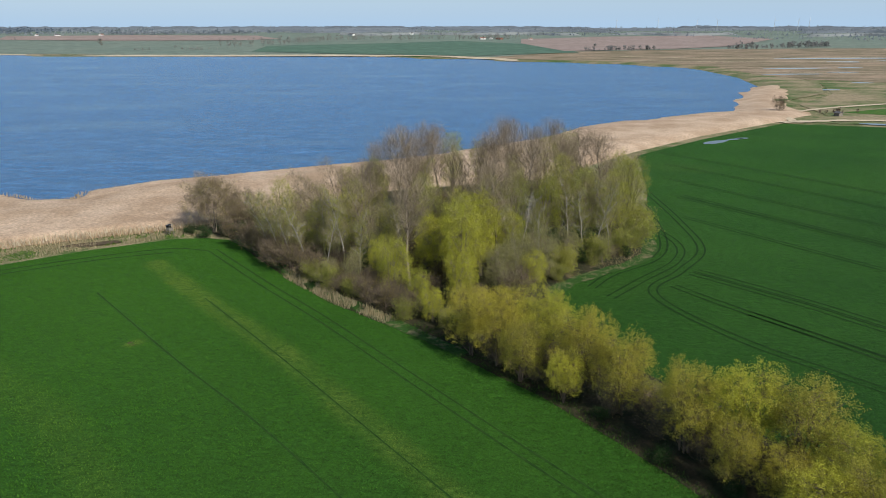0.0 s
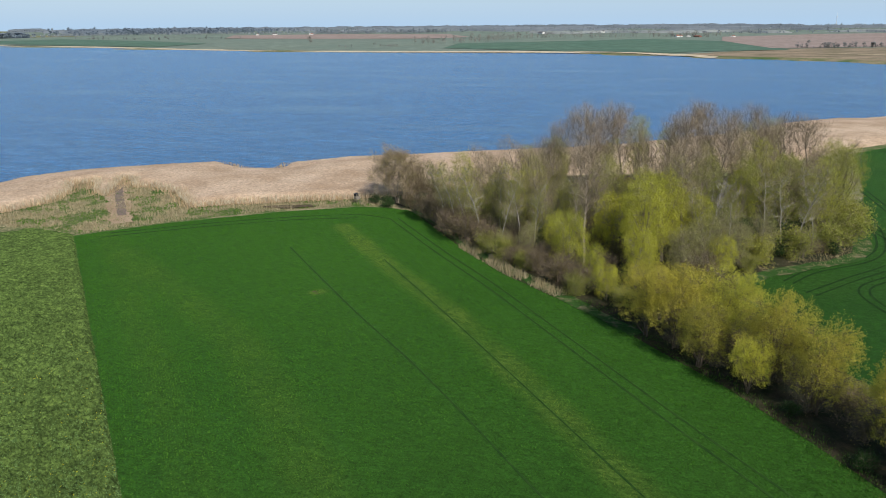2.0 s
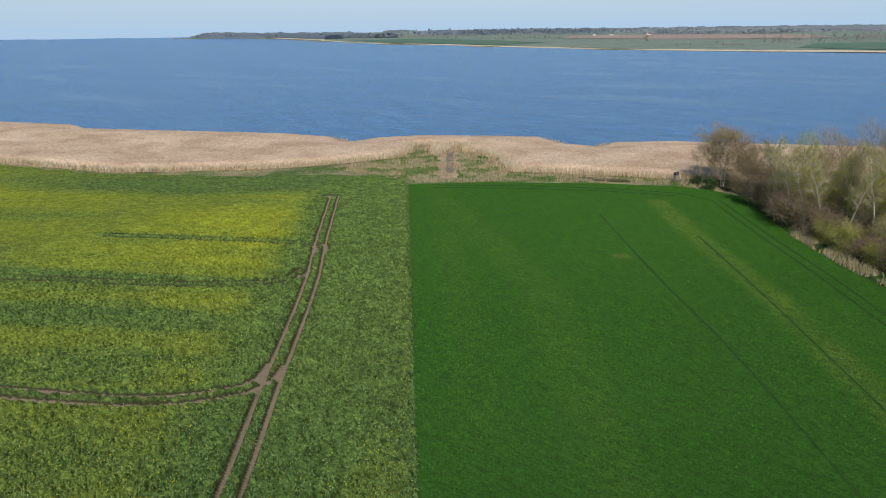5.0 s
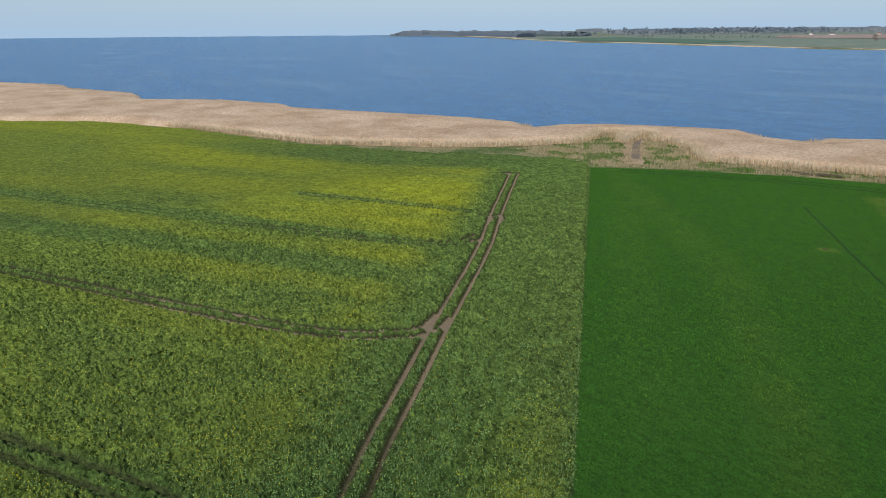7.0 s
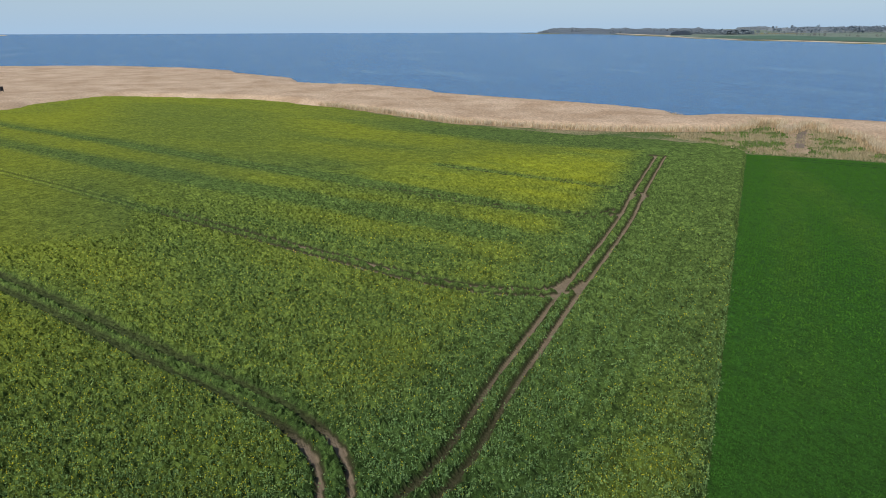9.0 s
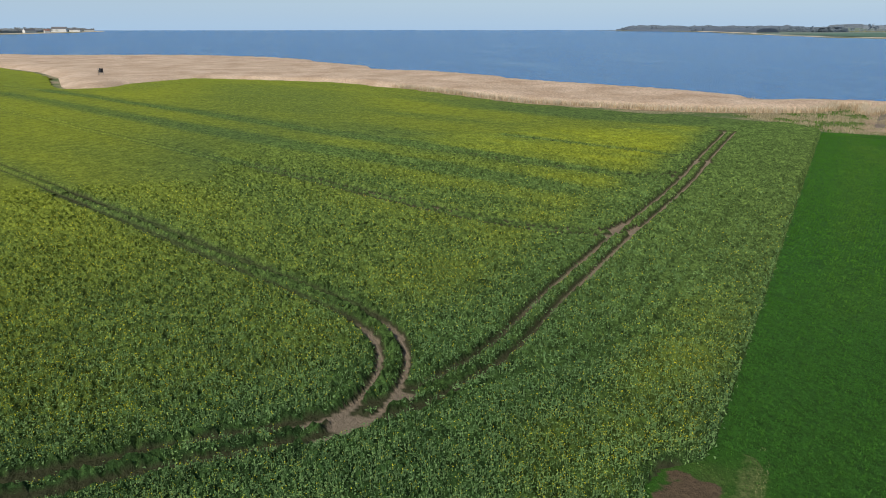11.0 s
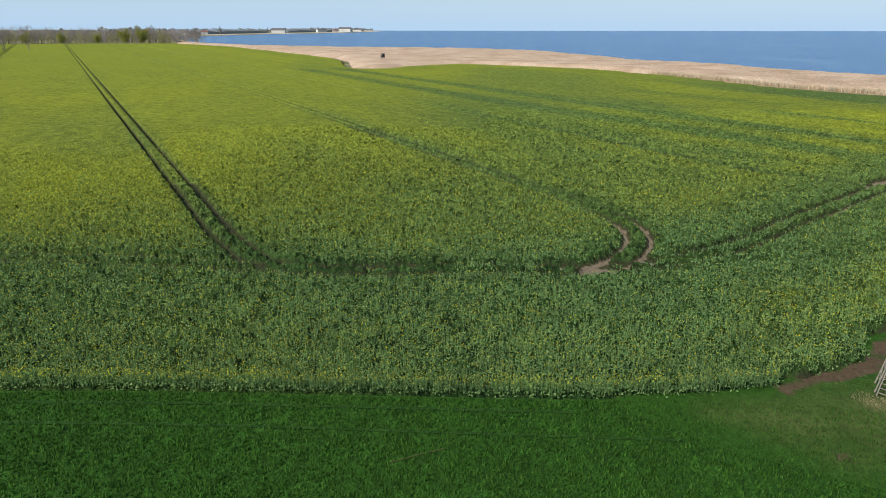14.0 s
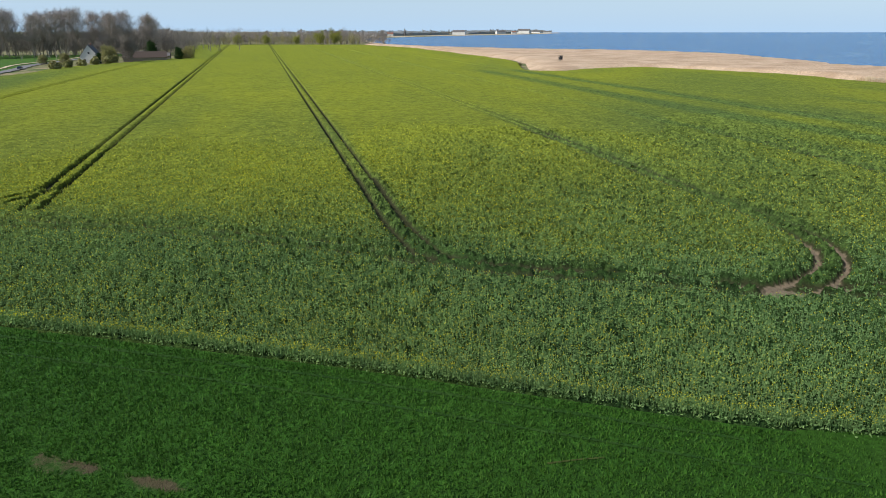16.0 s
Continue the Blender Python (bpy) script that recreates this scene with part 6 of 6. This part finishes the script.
# buildings, road ----------------------------------------------------------
def gable_house(name, at, turn, w, d, eave, ridge, wall_mat, roof_mat, label, openings=True, chimney=True):
    """A house with two gables: walls, roof slabs with overhang, windows, a door and a chimney."""
    ob = thing(name, pose(*at, 0, 0, turn), label, "house")
    bm = bmesh.new()
    pts = [(-w / 2, 0), (w / 2, 0), (w / 2, eave), (0, ridge), (-w / 2, eave)]
    front = [bm.verts.new((x, -d / 2, z)) for x, z in pts]
    back = [bm.verts.new((x, d / 2, z)) for x, z in pts]
    bm.faces.new(front[::-1])
    bm.faces.new(back)
    for k in range(5):
        bm.faces.new((front[k], front[(k + 1) % 5], back[(k + 1) % 5], back[k]))
    bmesh.ops.recalc_face_normals(bm, faces=bm.faces)
    part("wall", bm, wall_mat, ob)
    slope = math.degrees(math.atan2(ridge - eave, w / 2))
    long = math.hypot(ridge - eave, w / 2) + 0.5
    for s in (-1, 1):
        c = (s * (w / 4 + 0.12), 0, (eave + ridge) / 2 + 0.05)
        part("roof", box((long, d + 0.7, 0.22), c, (0, s * slope, 0), 0.04), roof_mat, ob)
    if openings:
        for x, z in ((-w * 0.25, eave * 0.45), (w * 0.25, eave * 0.45), (0, eave + (ridge - eave) * 0.3)):
            for y in (-d / 2 - 0.04, d / 2 + 0.04):
                win = part("window", box((1.3, 0.12, 1.4), (x, y, z), bevel=0.02), M_WHITE, ob)
                part("pane", box((1.05, 0.06, 1.15), (x, y * 1.008, z)), M_GLASS, win)
        for y in (-d * 0.25, d * 0.25):
            for x in (-w / 2 - 0.04, w / 2 + 0.04):
                win = part("window", box((0.12, 1.3, 1.3), (x, y, eave * 0.5), bevel=0.02), M_WHITE, ob)
                part("pane", box((0.06, 1.05, 1.05), (x * 1.008, y, eave * 0.5)), M_GLASS, win)
        part("door", box((1.1, 0.1, 2.05), (w * 0.05, -d / 2 - 0.05, 1.03), bevel=0.02), M_WOOD, ob)
    if chimney:
        part("chimney", box((0.7, 0.7, 1.8), (0.4, d * 0.15, ridge + 0.3), bevel=0.03), M_TILE, ob)
    return ob


gable_house("house", (-338, -366, 0), 124, 10.5, 12, 4.2, 11.0, M_WHITE, M_SLATE, "white gabled farmhouse with a steep grey roof")
gable_house("shed", (-398, -362, 0), 30, 6, 12, 2.6, 4.6, M_WOOD, M_SLATE, "low dark wooden shed behind the garden trees", False, False)
gable_house("barn", (-368, -350, 0), 41, 9, 27, 2.6, 6.2, M_WOOD, M_BROWN_ROOF, "long low barn with a brown tiled roof in the garden", False, False)
gable_house("shed", (-412, -354, 0), 40, 5, 9, 2.4, 4.0, M_WOOD, M_SLATE, "small weathered outbuilding in the garden", False, False)
for k, (x, y, w, d, h, mat, roof, lab) in enumerate((
        (150, 2740, 10, 30, 5, M_WHITE, M_TILE, "white farmhouse with a red roof across the bay"), (185, 2760, 14, 26, 5, M_WHITE, M_SLATE, "grey-roofed barn of the far farm"), (215, 2735, 12, 34, 4, M_TILE, M_TILE, "red brick barn of the far farm"),
        (330, 2700, 10, 26, 4, M_WHITE, M_TILE, "low outlying farm building across the bay"), (1000, 3300, 20, 90, 6, M_WHITE, M_SLATE, "long pale farm hall in the far plain"), (1090, 3350, 20, 80, 6, M_WHITE, M_SLATE, "long pale cattle shed in the far plain"),
        (1700, 2450, 12, 16, 5, M_WHITE, M_TILE, "far village house with a red roof"), (1760, 2400, 12, 18, 5, M_WHITE, M_SLATE, "far village house with white walls"), (1850, 2350, 14, 20, 6, M_WHITE, M_TILE, "far village house among trees"),
        (-1700, 3000, 12, 20, 5, M_WHITE, M_TILE, "white house on the far slope"), (-1640, 3050, 12, 22, 5, M_WHITE, M_SLATE, "pale house on the far slope"), (-1500, 3150, 12, 30, 5, M_WHITE, M_TILE, "distant white farm below the hill"),
        (-420, 3300, 16, 40, 6, M_WHITE, M_SLATE, "pale distant farm hall"), (-150, 3500, 16, 60, 6, M_WHITE, M_SLATE, "distant pale industrial shed"),
        (-2560, -1105, 16, 24, 8, M_WHITE, M_TILE, "white seaside house on the western shore"), (-2350, -1080, 14, 20, 7, M_WHITE, M_SLATE, "pale seaside house among trees"), (-3150, -1010, 24, 60, 12, M_WHITE, M_SLATE, "white seaside hotel across the bay"),
        (-3550, -915, 20, 50, 10, M_WHITE, M_SLATE, "white building near the harbour"), (-3850, -860, 24, 70, 14, M_WHITE, M_SLATE, "large white block near the harbour"), (-3700, -880, 16, 24, 8, M_WHITE, M_TILE, "village house by the shore"), (-4050, -830, 18, 60, 7, M_WHITE, M_SLATE, "long white harbour shed"), (-4220, -800, 16, 50, 6, M_WHITE, M_SLATE, "low harbour shed at the point"))):
    z = float(ground_height(np.array([float(x)]), np.array([float(y)]))[0])
    gable_house("house", (x, y, z), (37 * k) % 90 - 45, w, d, h, h * 1.75, mat, roof, lab, False, False)
# spire of the western village
ob = thing("church", pose(-2750, -1120, 4), "slim dark church spire above the trees", "church")
part("tower", box((7, 7, 18), (0, 0, 7), bevel=0.2), M_SLATE, ob)
part("spire", rod((0, 0, 16), (0, 0, 31), 3.6, 0.1, 8), M_SLATE, ob)

patch("roadside_meadow", [(-206, -290), (-250, -330), (-300, -380), (-420, -440), (-520, -440), (-420, -560), (-250, -480), (-170, -330)], M_VERGE, "mown green meadow beyond the road", 0.1, 8, "field")
ribbon("road", [(-150, -262), (-225, -312), (-262, -340), (-300, -372), (-386, -424), (-520, -505), (-712, -616)], 6.0, M_ASPHALT, "pale asphalt country road", 0.35, "road")
ribbon("bike_path", [(-225, -326), (-262, -352), (-300, -384), (-390, -436), (-520, -515)], 2.6, M_SAND, "narrow pale path beside the road", 0.36, "path")


def car(at, turn, paint, label):
    ob = thing("car", pose(*at, 0, 0, turn), label, "car")
    bm = bmesh.new()
    prof = [(-2.15, 0.35), (2.15, 0.35), (2.2, 0.75), (1.25, 0.92), (0.65, 1.42), (-1.2, 1.45), (-1.95, 0.98), (-2.2, 0.9)]
    for y in (-0.86, 0.86):
        for x, z in prof:
            bm.verts.new((x, y * (0.86 if z > 1.2 else 1.0), z))
    v = list(bm.verts)
    bm.faces.new(v[:8])
    bm.faces.new(v[8:][::-1])
    for k in range(8):
        bm.faces.new((v[k], v[(k + 1) % 8], v[8 + (k + 1) % 8], v[8 + k]))
    bmesh.ops.recalc_face_normals(bm, faces=bm.faces)
    bmesh.ops.bevel(bm, geom=list(bm.edges), offset=0.06, segments=2, affect="EDGES")
    part("body", bm, paint, ob)
    for s in (-1, 1):
        part("side_window", box((1.7, 0.05, 0.34), (-0.25, s * 0.80, 1.18), (s * 12, 0, 0)), M_GLASS, ob)
        for x in (-1.35, 1.35):
            wheel = part("wheel", rod((x, s * 0.66, 0.32), (x, s * 0.90, 0.32), 0.32, sides=18), M_TYRE, ob)
            part("rim", rod((x, s * 0.89, 0.32), (x, s * 0.915, 0.32), 0.19, sides=14), M_STEEL, wheel)
    part("windscreen", box((0.05, 1.3, 0.62), (0.98, 0, 1.17), (0, -50, 0)), M_GLASS, ob)
    return ob


car((-259, -335, 0.36), 218, M_CAR, "dark blue car on the country road")


far_trees("marsh_bushes", [(255, 462), (270, 470), (282, 468)], 12, 3.2, 4, M_TWIG_DARK, "low brush beside the marsh track", 240, 30)
gable_house("shed", (258, 452, 0.2), 20, 3.0, 4.0, 2.0, 2.8, M_WOOD, M_SLATE, "small dark hut at the reed's edge", False, False)


# wind turbines
def turbine(at, turn):
    ob = thing("wind_turbine", pose(*at, 0, 0, turn), "slim white wind turbine on the far horizon", "turbine", "wind turbines on the horizon")
    part("tower", rod((0, 0, -10), (0, 0, 48), 1.5, 0.8, 10), M_STEEL, ob)
    part("nacelle", box((5, 2.2, 2.2), (0.8, 0, 48.8), bevel=0.3), M_STEEL, ob)
    for k in range(3):
        a = radians(90 + 120 * k + turn)
        part("blade", rod((-2, 0, 48.8), (-2, math.cos(a) * 22, 48.8 + math.sin(a) * 22), 0.7, 0.1, 5), M_STEEL, ob)
    return ob


for k, (px, dist) in enumerate(((1060, 4500), (1121, 4300), (1176, 4600), (1204, 4500), (1278, 4300), (1307, 4550), (1320, 4600))):
    x = (px - 784) / 1212 * dist
    turbine((x, math.sqrt(dist ** 2 - x ** 2) * 0.97, 32), 25 * k)


# raised hides -------------------------------------------------------------
def raised_hide(at, turn, label, tall=1.0, size=0.86, lean=0.0):
    """A small wooden hide on posts, with a ladder, a bench and a felt roof."""
    ob = thing("raised_hide", pose(*at, -lean) @ pose(0, 0, 0, 0, 0, turn), label, "hide")
    floor, top = 1.45 * tall, 1.45 * tall + 1.75
    for x, y in ((-0.72, 0.0), (0.72, 0.0), (-0.72, 1.35), (0.72, 1.35)):
        high = top + (0.16 if y == 0.0 else 0.0) if x < 0 else top - 0.05
        part("post", rod((x * 1.16, y * 1.1 - 0.08, 0), (x, y, high), 0.055, 0.05, 8), M_WOOD, ob)
    for k in range(8):
        part("floor_plank", box((1.5, 0.155, 0.035), (0, 0.09 + k * 0.17, floor), bevel=0.005), M_WOOD, ob)
    for s in (-1, 1):
        part("floor_beam", box((0.08, 1.5, 0.11), (s * 0.68, 0.68, floor - 0.08), bevel=0.008), M_WOOD, ob)
        part("brace", rod((s * 0.78, 0.05, 0.35), (s * 0.78, 1.32, floor - 0.15), 0.03), M_WOOD, ob)
        part("top_rail", box((0.06, 1.5, 0.09), (s * 0.73, 0.68, top - 0.06), bevel=0.008), M_WOOD, ob)
    part("back_brace", rod((-0.78, 1.45, 0.4), (0.78, 1.45, floor - 0.1), 0.03), M_WOOD, ob)
    # boarded side and back
    for k in range(6):
        part("side_board", box((0.025, 1.32, 0.15), (-0.76, 0.68, floor + 0.12 + k * 0.165), bevel=0.004), M_WOOD, ob)
    for k in range(6):
        part("back_board", box((1.44, 0.025, 0.15), (0, 1.40, floor + 0.12 + k * 0.165), bevel=0.004), M_WOOD, ob)
    part("side_sheet", box((0.03, 1.42, 1.55), (0.79, 0.69, floor + 0.75), bevel=0.006), M_BLACK, ob, "black sheeting on the side")
    part("front_sheet", box((0.80, 0.03, 1.72), (0.40, -0.06, floor + 0.88), bevel=0.006), M_BLACK, ob, "black sheeting on the front")
    part("front_rail", box((0.75, 0.07, 0.07), (-0.37, -0.02, floor + 0.75), bevel=0.006), M_WOOD, ob)
    part("roof", box((1.12, 1.62, 0.05), (0.33, 0.74, top + 0.02), (-5, 0, 0), bevel=0.01), M_FELT, ob, "dark roofing felt on boards")
    part("roof_batten", box((1.14, 0.07, 0.07), (0.33, -0.07, top + 0.08), (0, 0, 0), bevel=0.006), M_WOOD, ob)
    part("roof_batten", box((0.06, 1.60, 0.06), (0.90, 0.72, top + 0.05), (-5, 0, 0), bevel=0.006), M_WOOD, ob)
    for k in range(3):
        part("bench_board", box((1.36, 0.13, 0.03), (0, 0.85 + k * 0.15, floor + 0.45), bevel=0.005), M_WOOD, ob)
    ladder = part("ladder", rod((-0.74, -0.62, 0), (-0.66, -0.04, floor + 0.12), 0.042, 0.04, 8, rod((0.14, -0.62, 0), (0.10, -0.04, floor + 0.12), 0.042, 0.04, 8)), M_WOOD, ob)
    for k in range(5):
        f = 0.14 + k * 0.18
        part("rung", box((0.84, 0.085, 0.045), (-0.30, -0.62 + 0.58 * f, (floor + 0.12) * f), (-8, 0, 0), bevel=0.006), M_WOOD, ladder)
    ob.scale = (size * 0.88, size, size)
    return ob


raised_hide((-15.0, 16.0, 0.08), 63, "weathered wooden raised hide with black sheeting and a ladder", lean=10.0)
ob = thing("plastic_sack", pose(-14.95, 16.25, 0.1, 0, 0, 63), "pale blue plastic sack lying under the hide", "sack")
bm = bmesh.new()
bmesh.ops.create_icosphere(bm, subdivisions=3, radius=0.30)
for v in bm.verts:
    v.co.z = max(-0.12, v.co.z * 0.32) * (0.7 + 0.6 * noise.noise(v.co * 3)) + 0.13
    v.co.x *= 1.35 + 0.3 * noise.noise(v.co * 2 + Vector((5, 0, 0)))
part("sack", bm, M_BLUE, ob)
raised_hide((-77.5, 187.5, 0), 150, "dark wooden hide beside the lone hawthorn", 1.0, 0.9)
raised_hide((-399, -76, -0.3), 60, "brown wooden hide on tall posts in the reeds", 2.0, 1.25)
STRAW = [(-13.6, 14.8), (-14.6, 13.8), (-15.4, 14.6), (-14.6, 15.8), (-13.4, 15.9)]
tufts("dry_grass", (-16, -13, 13, 17), 4500, 71, STRAW, M_DRY_GRASS, 0.14, 0.032, "flattened straw at the foot of the ladder", "grass", 0.0, 0.08)
LITTER = [(-17.5, 20.2), (-20.2, 23.8), (-24, 27.6), (-23.4, 28.0), (-19.4, 24.0), (-16.7, 20.0), (-14.8, 18.0), (-13.2, 17.6), (-13.4, 18.6), (-15.6, 19.2)]
tufts("dry_grass", (-25, -12, 17, 29), 12000, 72, LITTER, M_DRY_GRASS, 0.15, 0.026, "thin line of bleached grass along the crop's corner", "grass", 0.0, 0.08, lambda x, y: fractal(x, y, 1.0, 73) > 0.5)
